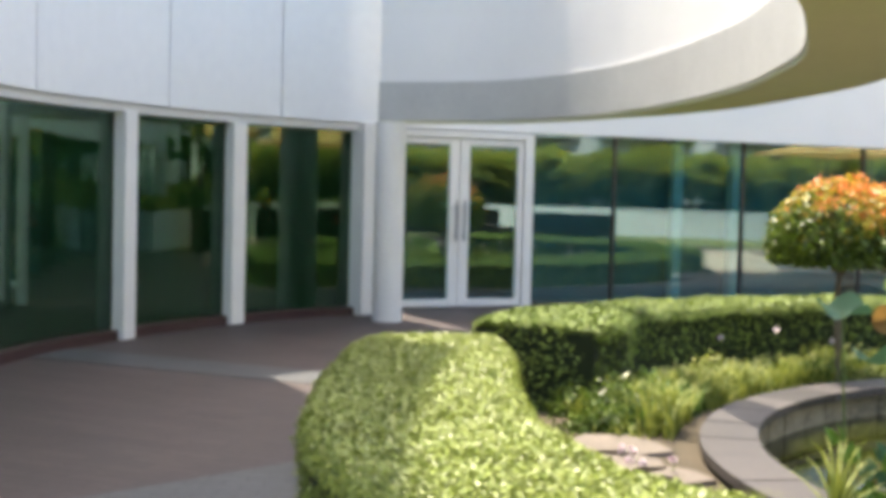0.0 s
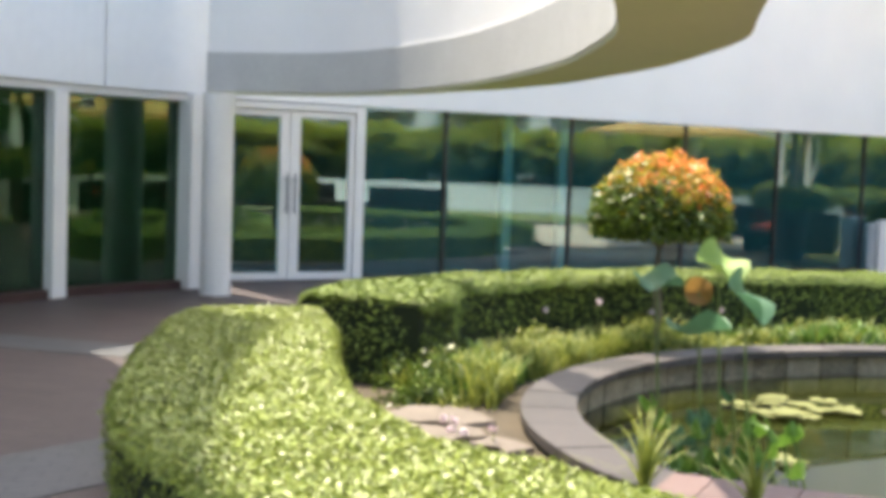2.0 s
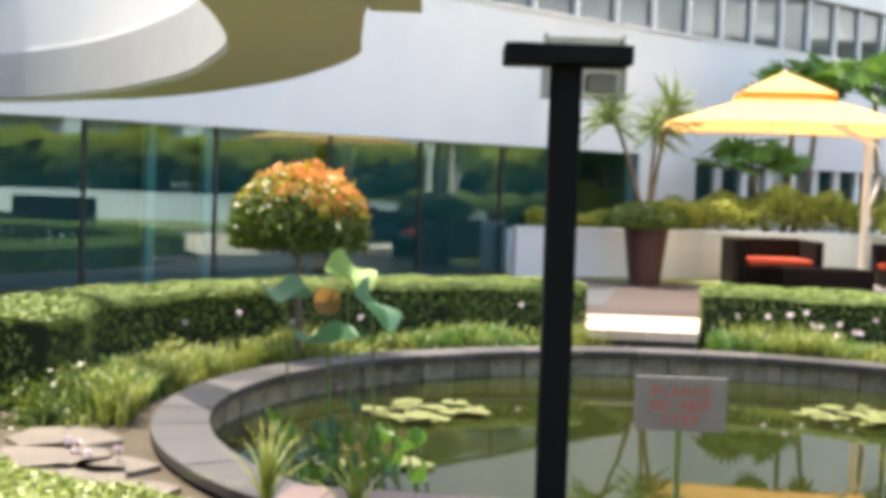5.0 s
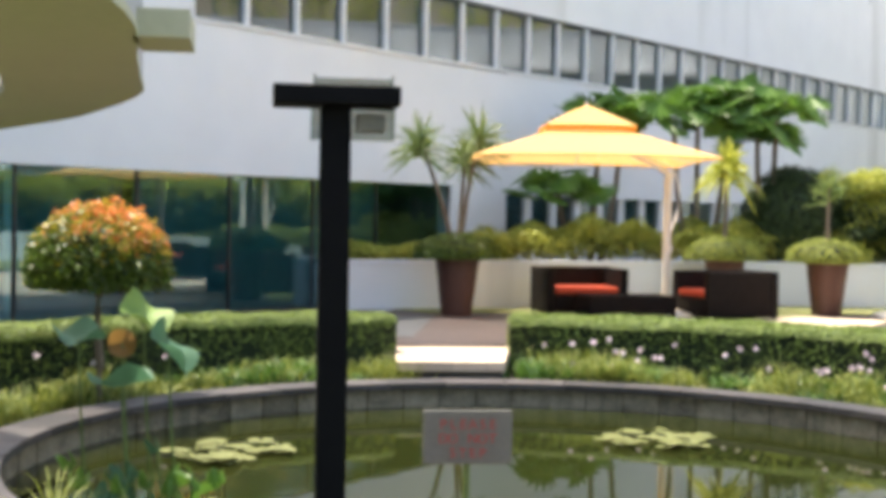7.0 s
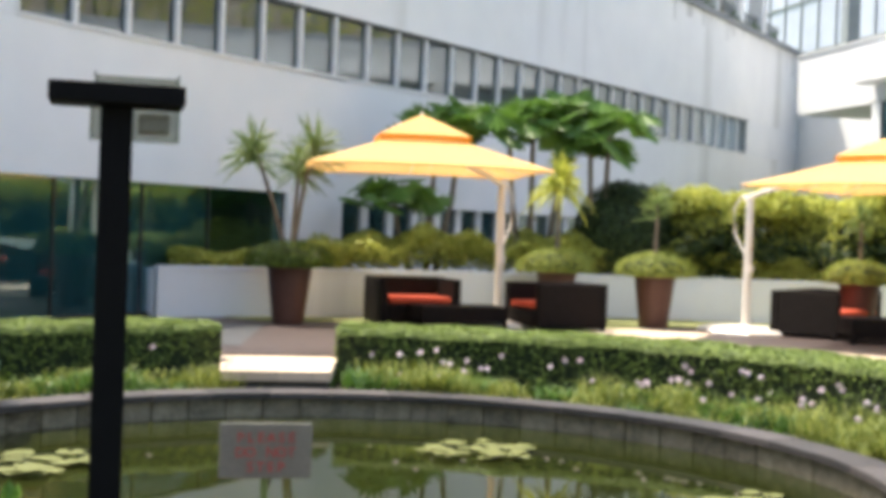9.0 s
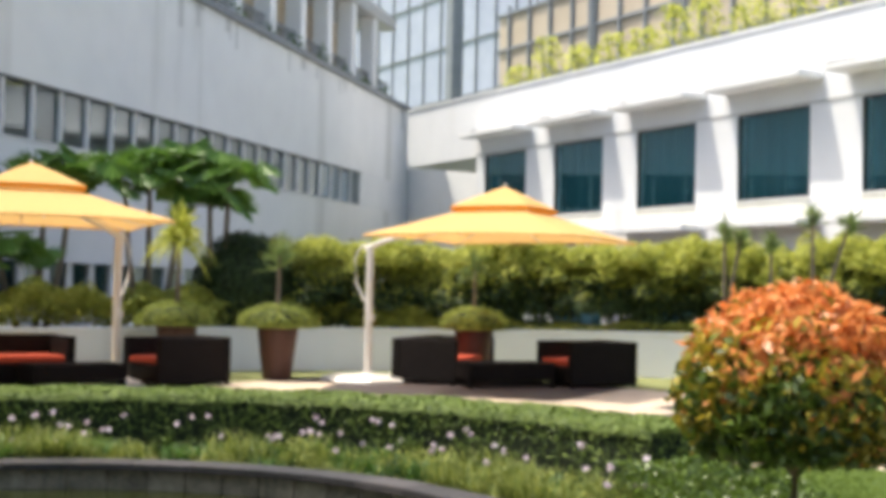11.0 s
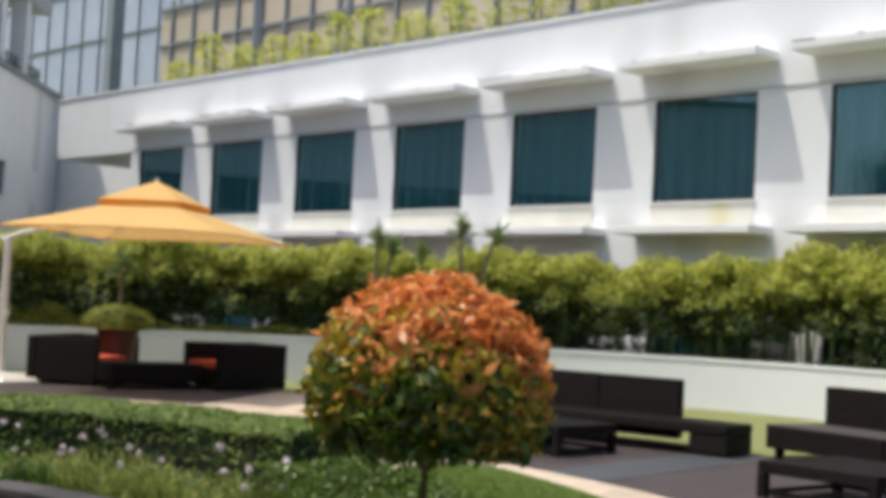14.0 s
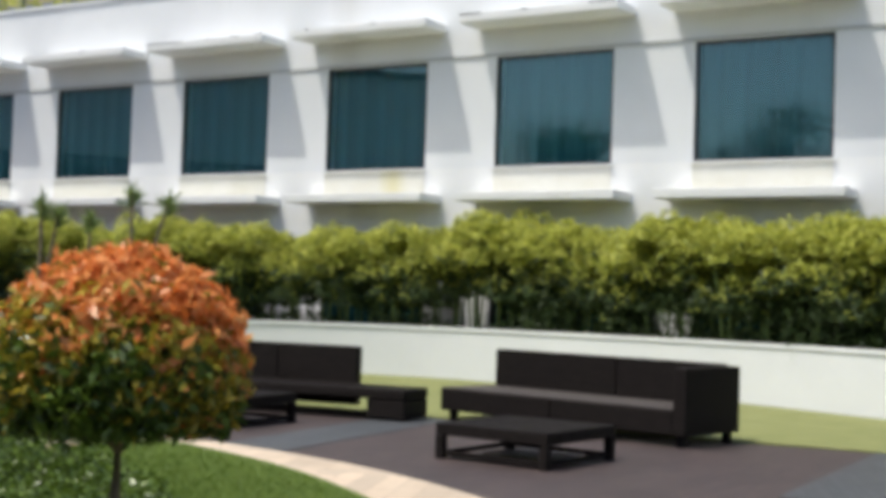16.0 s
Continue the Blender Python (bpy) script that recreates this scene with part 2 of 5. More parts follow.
PLANTER_WHITE = material("cool_white_planter_render", (0.76, 0.77, 0.78), (0.84, 0.85, 0.86), 0.75, 0.8, 25, 0.1, stain=(0.42, 0.44, 0.46), fine_mix=0.3)
WHITE_DRIP = material("grey_streaked_render", (0.46, 0.47, 0.46), (0.72, 0.72, 0.71), 0.8, 3, 25, 0.1, stretch=(3, 3, 0.4))
MOSS_LEDGE = material("mossy_blackened_ledge", (0.02, 0.021, 0.017), (0.09, 0.09, 0.08), 0.9, 2, 20, 0.3)
SILL = material("stained_cream_render", (0.66, 0.64, 0.55), (0.80, 0.79, 0.74), 0.8, 1.2, 20, 0.1, stain=(0.60, 0.55, 0.30), fine_mix=0.3)
LATTICE = material("beige_stone_screen", (0.42, 0.35, 0.26), (0.60, 0.52, 0.41), 0.8, 0.5, 10, 0.1)
TOWER_GLASS = material("grey_blue_curtain_wall", (0.33, 0.37, 0.49), (0.47, 0.51, 0.62), 0.5, 0.15, 1.0, 0.0)
STEEL = material("grey_steel", (0.17, 0.19, 0.21), (0.27, 0.29, 0.31), 0.5, 2, 20, 0.03)

water_m = bpy.data.materials.new("green_pond_water")
water_m.use_nodes = True
_n, _l = water_m.node_tree.nodes, water_m.node_tree.links
_b = _n["Principled BSDF"]
_b.inputs["Roughness"].default_value, _b.inputs["IOR"].default_value = 0.02, 1.31
_w = _n.new("ShaderNodeTexNoise")
_w.inputs["Scale"].default_value, _w.inputs["Detail"].default_value = 5.0, 3
_bp = _n.new("ShaderNodeBump")
_bp.inputs["Strength"].default_value, _bp.inputs["Distance"].default_value = 0.12, 0.02
_l.new(_w.outputs["Fac"], _bp.inputs["Height"])
_l.new(_bp.outputs[0], _b.inputs["Normal"])
_w2 = _n.new("ShaderNodeTexNoise")
_w2.inputs["Scale"].default_value = 0.5
_c = _n.new("ShaderNodeMix")
_c.data_type = "RGBA"
_c.inputs[6].default_value, _c.inputs[7].default_value = (0.010, 0.014, 0.003, 1), (0.026, 0.031, 0.008, 1)
_l.new(_w2.outputs["Fac"], _c.inputs[0])
_l.new(_c.outputs[2], _b.inputs["Base Color"])


# ---------------------------------------------------------------- building blocks
def link_mesh(name, bm, mat, parent=None, label="", smooth=False):
    me = bpy.data.meshes.new(name)
    bmesh.ops.recalc_face_normals(bm, faces=bm.faces)
    bm.to_mesh(me)
    bm.free()
    me.materials.append(mat)
    if smooth:
        me.shade_smooth()
    ob = new(name, me)
    if parent:
        ob.parent = parent
    if label:
        ob["label"] = label
    return ob


def part(name, bm, mat, parent, label="", smooth=False):
    return link_mesh(name, bm, mat, parent, label, smooth)


def thing(name, m, label, category, group="", kind=""):
    ob = new(name)
    ob.empty_display_size = 0.1
    ob.matrix_world = m
    return tagged(ob, label, category, group, kind)


def box(bm, x0, y0, z0, x1, y1, z1, bevel=0.0, m=None):
    r = bmesh.ops.create_cube(bm, size=1.0)
    vs = r["verts"]
    bmesh.ops.scale(bm, vec=(abs(x1 - x0), abs(y1 - y0), abs(z1 - z0)), verts=vs)
    bmesh.ops.translate(bm, vec=((x0 + x1) / 2, (y0 + y1) / 2, (z0 + z1) / 2), verts=vs)
    if bevel:
        es = list({e for v in vs for e in v.link_edges})
        q = bmesh.ops.bevel(bm, geom=es, offset=bevel, segments=2, affect="EDGES", profile=0.5)
        vs = [v for v in q["verts"]]
    if m is not None:
        bmesh.ops.transform(bm, matrix=m, verts=vs)
    return bm


def boxes(*args, bevel=0.0):
    bm = bmesh.new()
    for a in args:
        box(bm, *a, bevel=bevel)
    return bm


def ribbon(inner, outer, z0, z1, bm=None):
    """A closed solid between two polylines of equal length; z may be numbers or lists."""
    bm = bm or bmesh.new()
    n = len(inner)
    za = z0 if hasattr(z0, "__len__") else [z0] * n
    zb = z1 if hasattr(z1, "__len__") else [z1] * n
    rows = []
    for (a, b, lo, hi) in zip(inner, outer, za, zb):
        rows.append([bm.verts.new((a[0], a[1], lo)), bm.verts.new((b[0], b[1], lo)), bm.verts.new((b[0], b[1], hi)), bm.verts.new((a[0], a[1], hi))])
    for r, s in zip(rows, rows[1:]):
        for k in range(4):
            bm.faces.new((r[k], r[(k + 1) % 4], s[(k + 1) % 4], s[k]))
    bm.faces.new(rows[0])
    bm.faces.new(rows[-1][::-1])
    return bm


def tube(bm, pts, radii, sides=10):
    rings = []
    for i, (p, r) in enumerate(zip(pts, radii)):
        a = Vector(pts[max(i - 1, 0)])
        b = Vector(pts[min(i + 1, len(pts) - 1)])
        q = (b - a).to_track_quat("Z", "Y")
        rings.append([bm.verts.new(Vector(p) + q @ Vector((r * math.cos(2 * math.pi * k / sides), r * math.sin(2 * math.pi * k / sides), 0))) for k in range(sides)])
    for r, s in zip(rings, rings[1:]):
        for k in range(sides):
            bm.faces.new((r[k], r[(k + 1) % sides], s[(k + 1) % sides], s[k]))
    bm.faces.new(rings[0][::-1])
    bm.faces.new(rings[-1])
    return bm


def lathe(bm, profile, sides=28):
    rings = [[bm.verts.new((r * math.cos(2 * math.pi * k / sides), r * math.sin(2 * math.pi * k / sides), z)) for k in range(sides)] for r, z in profile]
    for r, s in zip(rings, rings[1:]):
        for k in range(sides):
            bm.faces.new((r[k], r[(k + 1) % sides], s[(k + 1) % sides], s[k]))
    bm.faces.new(rings[0][::-1])
    bm.faces.new(rings[-1])
    return bm


def curve_pts(ctrl, n):
    """A smooth line through a few points (Catmull-Rom), n samples evenly spaced."""
    c = np.array(ctrl, float)
    c = np.vstack([2 * c[0] - c[1], c, 2 * c[-1] - c[-2]])
    out = []
    for i in range(1, len(c) - 2):
        for u in np.linspace(0, 1, 40, endpoint=False):
            out.append(0.5 * ((2 * c[i]) + (-c[i - 1] + c[i + 1]) * u + (2 * c[i - 1] - 5 * c[i] + 4 * c[i + 1] - c[i + 2]) * u * u + (-c[i - 1] + 3 * c[i] - 3 * c[i + 1] + c[i + 2]) * u ** 3))
    out.append(c[-2])
    out = np.array(out)
    d = np.concatenate([[0], np.cumsum(np.linalg.norm(np.diff(out, axis=0), axis=1))])
    q = np.linspace(0, d[-1], n)
    return np.stack([np.interp(q, d, out[:, k]) for k in range(out.shape[1])], 1)


def offset_line(p, d):
    """The line moved d metres to its left."""
    p = np.array(p)
    t = np.gradient(p, axis=0)
    t /= np.linalg.norm(t, axis=1)[:, None]
    return p + d * np.stack([-t[:, 1], t[:, 0]], 1)


RNG = np.random.default_rng(7)


def leaves(name, centres, normals, size, mat, parent=None, label="", aspect=0.5, droop=0.25, jitter=0.5, kind="", vary=0.35):
    """Many small folded leaves, one mesh: each a tip, a base and two sides."""
    c = np.asarray(centres, float)
    n = np.asarray(normals, float) + RNG.normal(0, jitter, c.shape)
    n /= np.linalg.norm(n, axis=1)[:, None] + 1e-9
    a = RNG.normal(0, 1, c.shape)
    a -= n * (a * n).sum(1)[:, None]
    a /= np.linalg.norm(a, axis=1)[:, None] + 1e-9
    b = np.cross(n, a)
    s = (size * (1 + RNG.uniform(-vary, vary, len(c))))[:, None]
    v = np.stack([c - a * s * 0.5, c + b * s * aspect * 0.5 + n * s * droop * 0.3, c + a * s * 0.5 - n * s * droop * 0.4, c - b * s * aspect * 0.5 + n * s * droop * 0.3], 1).reshape(-1, 3)
    return quads(name, v, mat, parent, label, kind)


def quads(name, v, mat, parent=None, label="", kind=""):
    me = bpy.data.meshes.new(name)
    k = len(v) // 4
    me.vertices.add(len(v))
    me.vertices.foreach_set("co", np.ascontiguousarray(v, dtype=np.float32).ravel())
    me.loops.add(len(v))
    me.loops.foreach_set("vertex_index", np.arange(len(v), dtype=np.int32))
    me.polygons.add(k)
    me.polygons.foreach_set("loop_start", np.arange(0, len(v), 4, dtype=np.int32))
    me.update(calc_edges=True)
    me.materials.append(mat)
    ob = new(name, me)
    if parent:
        ob.parent = parent
    if label:
        ob["label"] = label
    if kind:
        ob["kind"] = kind
    return ob


def blades(name, base, height, lean, width, mat, parent=None, label="", kind="", segs=3, taper=0.92):
    """Curved strap leaves from base points; lean: horizontal reach vectors."""
    base, lean = np.asarray(base, float), np.asarray(lean, float)
    height, width = np.broadcast_to(height, len(base)), np.broadcast_to(width, len(base))
    side = np.stack([-lean[:, 1], lean[:, 0], np.zeros(len(base))], 1)
    side /= np.linalg.norm(side, axis=1)[:, None] + 1e-6
    def at(u):
        p = base.copy()
        p[:, :2] += lean * (u ** 1.8)
        p[:, 2] += height * (u - 0.28 * u ** 3)
        return p
    out = []
    for k in range(segs):
        u, w = k / segs, (k + 1) / segs
        wa, wb = (width * (1 - u * taper) * 0.5)[:, None], (width * (1 - w * taper) * 0.5)[:, None]
        p, q = at(u), at(w)
        out.append(np.stack([p - side * wa, p + side * wa, q + side * wb, q - side * wb], 1))
    v = np.stack(out, 1).reshape(-1, 3)
    return quads(name, v, mat, parent, label, kind)


# ---------------------------------------------------------------- ground
CX, CY = 6.15, 8.45          # centre of the round pond garden


def polar(r, deg):
    return (CX + r * math.cos(radians(deg)), CY + r * math.sin(radians(deg)))


def sector(name, r0, r1, a0, a1, z0, z1, mat, label, category, kind="structure", steps=None):
    n = steps or max(3, int(abs(a1 - a0) / 3))
    angles = np.linspace(a0, a1, n + 1)
    ob = link_mesh(name, ribbon([polar(r0, a) for a in angles], [polar(r1, a) for a in angles], z0, z1), mat)
    return tagged(ob, label, category, kind=kind)


bm = bmesh.new()
bmesh.ops.create_circle(bm, cap_ends=True, radius=1500, segments=64)
bmesh.ops.translate(bm, vec=(0, 0, -0.9), verts=bm.verts)
tagged(link_mesh("ground", bm, LAWN), "grassy ground reaching to the horizon", "ground", kind="structure")
sector("garden_bed", 4.2, 7.3, 0, 360, -0.8, -0.30, SOIL, "dark soil bed round the pond", "soil", steps=72)
sector("pavement", 6.98, 30, 0, 360, -0.5, 0.0, BROWN_PAVE, "brown paver terrace round the sunken garden", "pavement", steps=96)
sector("kerb", 7.0, 8.5, -95, 56, -0.4, 0.012, BEIGE_PAVE, "beige stone path edging the brown terrace", "path", steps=60)
sector("path", 7.6, 11.5, 2, 52, -0.3, 0.006, BEIGE_PAVE, "sunlit beige stone path beside the lounge", "path", steps=30)
sector("path", 11.4, 15.5, 5, 12.5, -0.3, 0.009, BEIGE_PAVE, "beige stone path between two seating groups", "path", steps=6)
sector("path", 11.4, 13.6, 32, 41, -0.3, 0.009, BEIGE_PAVE, "beige stone path beside the umbrella base", "path", steps=6)


def strip(name, a, b, w, z, mat, label):
    a, b = Vector(a), Vector(b)
    d = (b - a).normalized()
    s = Vector((-d.y, d.x)) * w / 2
    pts = [a - s, b - s, b + s, a + s]
    bm = bmesh.new()
    lo = [bm.verts.new((p.x, p.y, z - 0.1)) for p in pts]
    hi = [bm.verts.new((p.x, p.y, z)) for p in pts]
    bm.faces.new(hi)
    bm.faces.new(lo[::-1])
    for k in range(4):
        bm.faces.new((lo[k], lo[(k + 1) % 4], hi[(k + 1) % 4], hi[k]))
    return tagged(link_mesh(name, bm, mat), label, "pavement", kind="structure")


GREY_LABEL = "dark grey paver band across the brown terrace"
strip("pavement_band", (-3.6, 11.2), (-0.4, 9.85), 0.62, 0.006, GREY_PAVE, GREY_LABEL)
strip("pavement_band", (-1.6, 5.6), (0.3, 7.6), 0.8, 0.006, GREY_PAVE, GREY_LABEL)
strip("pavement_band", (12.9, 4.2), (17.5, 2.95), 0.8, 0.006, GREY_PAVE, GREY_LABEL)
strip("pavement_band", (11.9, -1.1), (16.6, -2.85), 0.75, 0.006, GREY_PAVE, GREY_LABEL)
strip("pavement_band", (8.2, 15.6), (10.2, 18.8), 0.8, 0.006, GREY_PAVE, GREY_LABEL)

# planter wall line, from the glass front round to the far lounge
PLANTER = curve_pts([(9.45, 20.40), (12.5, 19.95), (15.9, 19.6), (19.8, 18.3), (23.1, 14.4), (24.9, 9.4), (25.05, 5.6), (24.1, 2.6), (21.9, -0.9), (19.95, -2.9), (17.0, -6.0)], 70)
LAWN_EDGE = curve_pts([(9.9, 19.75), (12.0, 18.95), (14.5, 17.7), (16.2, 16.8), (18.6, 16.9), (20.3, 15.2), (21.0, 12.0), (19.4, 7.4), (17.35, 3.2), (16.15, -0.5), (15.6, -2.3), (13.8, -6.0)], 70)
tagged(link_mesh("lawn", ribbon(LAWN_EDGE[2:], PLANTER[2:], -0.1, 0.02), LAWN_DRY), "dry yellow-green lawn along the planter wall", "lawn", kind="structure")
g = thing("planter_wall", pose(9.45, 20.35, 0), "low white rendered planter wall", "planter", kind="structure")
loc = PLANTER - PLANTER[0]
back = offset_line(loc, 0.22)
rise = np.interp(np.arange(70), [0, 18, 34, 69], [0.0, 0.0, 0.07, 0.09])
part("wall", ribbon(loc, back, 0, 0.80 + rise), PLANTER_WHITE, g)
part("coping", ribbon(offset_line(loc, -0.02), offset_line(loc, 0.25), 0.803 + rise, 0.86 + rise), PLANTER_WHITE, g)
part("end_wall", boxes((0.0, 0.26, 0, 0.22, 1.5, 0.8)), PLANTER_WHITE, g)
deep = np.interp(np.arange(70), [0, 20, 28, 69], [2.3, 2.3, 1.35, 1.3])[:, None]
part("soil", ribbon(offset_line(loc, 0.225), loc + deep * (offset_line(loc, 1.0) - loc), 0.0, 0.79 + 0.6 * rise), SOIL, g, "dark planting soil")

# steps down from the terrace to the pond garden
g = thing("garden_steps", pose(*polar(6.6, 67.5), -0.3, 0, 0, 67.5 - 90), "stone steps from terrace down to the pond", "steps", kind="structure")
part("tread", ribbon([(-0.84, -1.93), (-0.74, -0.20)], [(0.40, -1.93), (0.72, -0.20)], 0.16, 0.268), BEIGE_PAVE, g, "sunlit beige stone landing")
# moss, with the shade of this face put into the dark colour too
part("riser", ribbon([(-0.82, -1.88), (-0.72, -0.22)], [(0.38, -1.88), (0.70, -0.22)], -0.1, 0.158), MOSS_LEDGE, g, "mossy stone riser, darkened in colour for its shaded face")
part("tread", boxes((-0.86, -0.195, -0.1, 0.86, 0.44, 0.30), bevel=0.008), BROWN_PAVE, g, "brown paved edge of the terrace")

# ---------------------------------------------------------------- pond
WATER_Z, RIM_Z = -0.46, -0.19
bm = bmesh.new()
bmesh.ops.create_circle(bm, cap_ends=True, radius=4.12, segments=96)
bmesh.ops.translate(bm, vec=(CX, CY, WATER_Z), verts=bm.verts)
tagged(link_mesh("water", bm, water_m), "still green pond water with faint ripples", "water", kind="structure")
g = thing("pond_wall", pose(CX, CY, -0.9), "round stone pond wall with grey coping", "pond", kind="structure")
ang = np.linspace(0, 360, 97)
def ring_pts(r, angles):
    return [(r * math.cos(radians(a)), r * math.sin(radians(a))) for a in angles]
part("backing", ribbon(ring_pts(4.16, ang), ring_pts(4.36, ang), 0.0, 0.64), POND_STONE, g)
STONES, COPES = 64, 40
for k in range(STONES):
    a = np.linspace(360 / STONES * k + 0.16, 360 / STONES * (k + 1) - 0.16, 4)
    d = random.uniform(-0.012, 0.012)
    part("stone", ribbon(ring_pts(4.10 + d, a), ring_pts(4.155, a), 0.30, 0.636), POND_STONE, g)
for k in range(COPES):
    a = np.linspace(360 / COPES * k + 0.08, 360 / COPES * (k + 1) - 0.08, 5)
    dz = random.uniform(-0.004, 0.004)
    part("coping_stone", ribbon(ring_pts(4.03, a), ring_pts(4.44, a), 0.645, 0.71 + dz), COPING, g)

# board deck over the near edge of the pond
DECK_A, DECK_B = Vector((2.12, 6.44)), Vector((7.6, 3.3))
dd = (DECK_B - DECK_A).normalized()
g = thing("pond_deck", pose(DECK_A.x, DECK_A.y, -0.1, 0, 0, math.degrees(math.atan2(dd.y, dd.x))), "pinkish brown board deck at the edge of the pond", "deck", kind="structure")
part("bearer", boxes((0.02, -1.58, -0.25, 6.6, -0.08, 0.03)), COPING, g, "dark joist below the boards")
for k in range(30):
    x = k * 0.22
    part("board", box(bmesh.new(), x, -1.6, 0.034, x + 0.212, 0.0, 0.075 + random.uniform(-0.002, 0.002)), PLANK, g)
g.rotation_euler = (0, 0, math.atan2(dd.y, dd.x))

# ---------------------------------------------------------------- hedges
def hedge(name, ctrl, width, z0, z1, count, leaf, label, size=0.045, n=48, head=1.0):
    """A clipped hedge along a line: inner body painted near black as shade, small leaves over all its faces."""
    line = curve_pts(ctrl, n)
    o = line[0].copy()
    g = thing(name, pose(o[0], o[1], z0), label, "hedge")
    p = line - o
    h = z1 - z0
    ends = np.minimum(np.arange(n), np.arange(n)[::-1])
    w = width * np.clip(0.80 + 0.20 * ends / 3, 0, 1) * np.interp(np.arange(n), [0, 5, 9], [head, head, 1.0])
    def side(s):
        t = np.gradient(p, axis=0)
        t /= np.linalg.norm(t, axis=1)[:, None]
        return p + (s * w)[:, None] * np.stack([-t[:, 1], t[:, 0]], 1)
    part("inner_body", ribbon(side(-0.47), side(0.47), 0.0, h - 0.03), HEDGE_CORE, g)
    length = np.linalg.norm(np.diff(p, axis=0), axis=1).sum()
    areas = np.array([length * width, length * h, length * h, width * h, width * h])
    share = (areas / areas.sum() * count).astype(int)
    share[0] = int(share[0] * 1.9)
    # sparse side leaves let the near-black body show as shade
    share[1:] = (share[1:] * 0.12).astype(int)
    cs, ns, tilt = [], [], []
    t = np.gradient(p, axis=0)
    t /= np.linalg.norm(t, axis=1)[:, None]
    nm = np.stack([-t[:, 1], t[:, 0]], 1)
    idx = np.arange(n)
    def along(k):
        u = RNG.uniform(0, n - 1, k)
        q = np.stack([np.interp(u, idx, p[:, 0]), np.interp(u, idx, p[:, 1])], 1)
        m = np.stack([np.interp(u, idx, nm[:, 0]), np.interp(u, idx, nm[:, 1])], 1)
        return q, m, np.interp(u, idx, w), u
    def lump(u, v):
        return 0.010 * np.sin(u * 0.9 + 3 * v) + 0.006 * np.sin(u * 2.3 - 5 * v + 1.0)
    q, m, ww, u = along(share[0])
    v = RNG.uniform(-0.5, 0.5, share[0])
    edge = np.clip((np.abs(v) - 0.40) / 0.10, 0, 1)
    z = h + lump(u, v) - 0.07 * edge ** 2 + RNG.normal(0, 0.012, share[0])
    cs.append(np.column_stack([q + m * (v * ww)[:, None], z]))
    ns.append(np.column_stack([m * (np.sign(v) * edge)[:, None], np.ones(share[0])]))
    tilt.append(np.full(share[0], 0.4))
    for s, k in ((-1, share[1]), (1, share[2])):
        q, m, ww, u = along(k)
        zz = RNG.uniform(0.0, 1.0, k) * h
        d = 0.5 * ww - 0.05 * np.clip((zz - h + 0.1) / 0.1, 0, 1) ** 2 - 0.04 * (1 - zz / h) + lump(u, zz * 3) + RNG.normal(0, 0.014, k)
        cs.append(np.column_stack([q + m * (s * d)[:, None], zz]))
        ns.append(np.column_stack([m * s, np.full(k, 0.05)]))
        tilt.append(np.full(k, 0.35))
    for e, s, k in ((0, -1, share[3]), (n - 1, 1, share[4])):
        v = RNG.uniform(-0.5, 0.5, k) * w[e]
        zz = RNG.uniform(0, 1, k) * h
        cs.append(np.column_stack([p[e] + nm[e] * v[:, None] + t[e] * s * (0.03 + RNG.normal(0, 0.015, k) - 0.3 * (np.abs(v) / width) ** 2)[:, None], zz]))
        ns.append(np.column_stack([np.tile(t[e] * s, (k, 1)), np.full(k, 0.05)]))
        tilt.append(np.full(k, 0.35))
    leaves("leaves", np.vstack(cs), np.vstack(ns), size, leaf, g, "small dense clipped leaves", kind="stuff", jitter=np.concatenate(tilt)[:, None], aspect=0.6)
    return g


def arc(r, a0, a1, k=9):
    return [polar(r, a) for a in np.linspace(a0, a1, k)]


hedge("hedge", [(-0.08, 8.45), (-0.13, 7.5), (-0.13, 6.3), (-0.03, 5.2), (0.27, 4.3), (0.75, 3.66), (1.36, 3.04), (2.2, 2.40), (3.2, 1.85)], 1.06, 0.0, 0.54, 400000, HEDGE_LEAF, "bright yellow-green clipped hedge beside the terrace", 0.023)
hedge("hedge", [(0.66, 10.66), (0.86, 11.35)] + arc(6.15, 145, 75.5, 8), 1.0, -0.3, 0.39, 150000, HEDGE_LEAF_B, "yellow-green clipped hedge curving behind the pond", 0.04, head=1.32)
hedge("hedge", arc(6.28, 61, 40, 3) + arc(6.45, 28, -13, 6) + [polar(6.42, -18.5), polar(6.35, -24)], 1.08, -0.3, 0.37, 150000, HEDGE_LEAF_B, "green clipped hedge curving round the garden", 0.04)

# ---------------------------------------------------------------- long white wing with glass front and ribbon window
DIR_A = math.degrees(math.atan2(0.4146, 0.91))
A = thing("white_wing", pose(0.9, 16.8, 0, 0, 0, DIR_A), "white rendered wing with ribbon window and glass front", "building", kind="structure")
LIFT = lambda s: max(0.0, (s - 12) / 29 * 0.32)
END_A, G_END = 48.3, 13.1


def wall_a(name, s0, s1, z0, z1, y0=0.0, y1=0.35, mat=WHITE, lift=(0, 0), n=12, label=""):
    ss = np.linspace(s0, s1, n)
    za = [z0 + (LIFT(s) if lift[0] else 0) for s in ss]
    zb = [z1 + (LIFT(s) if lift[1] else 0) for s in ss]
    return part(name, ribbon([(s, y0) for s in ss], [(s, y1) for s in ss], za, zb), mat, A, label)


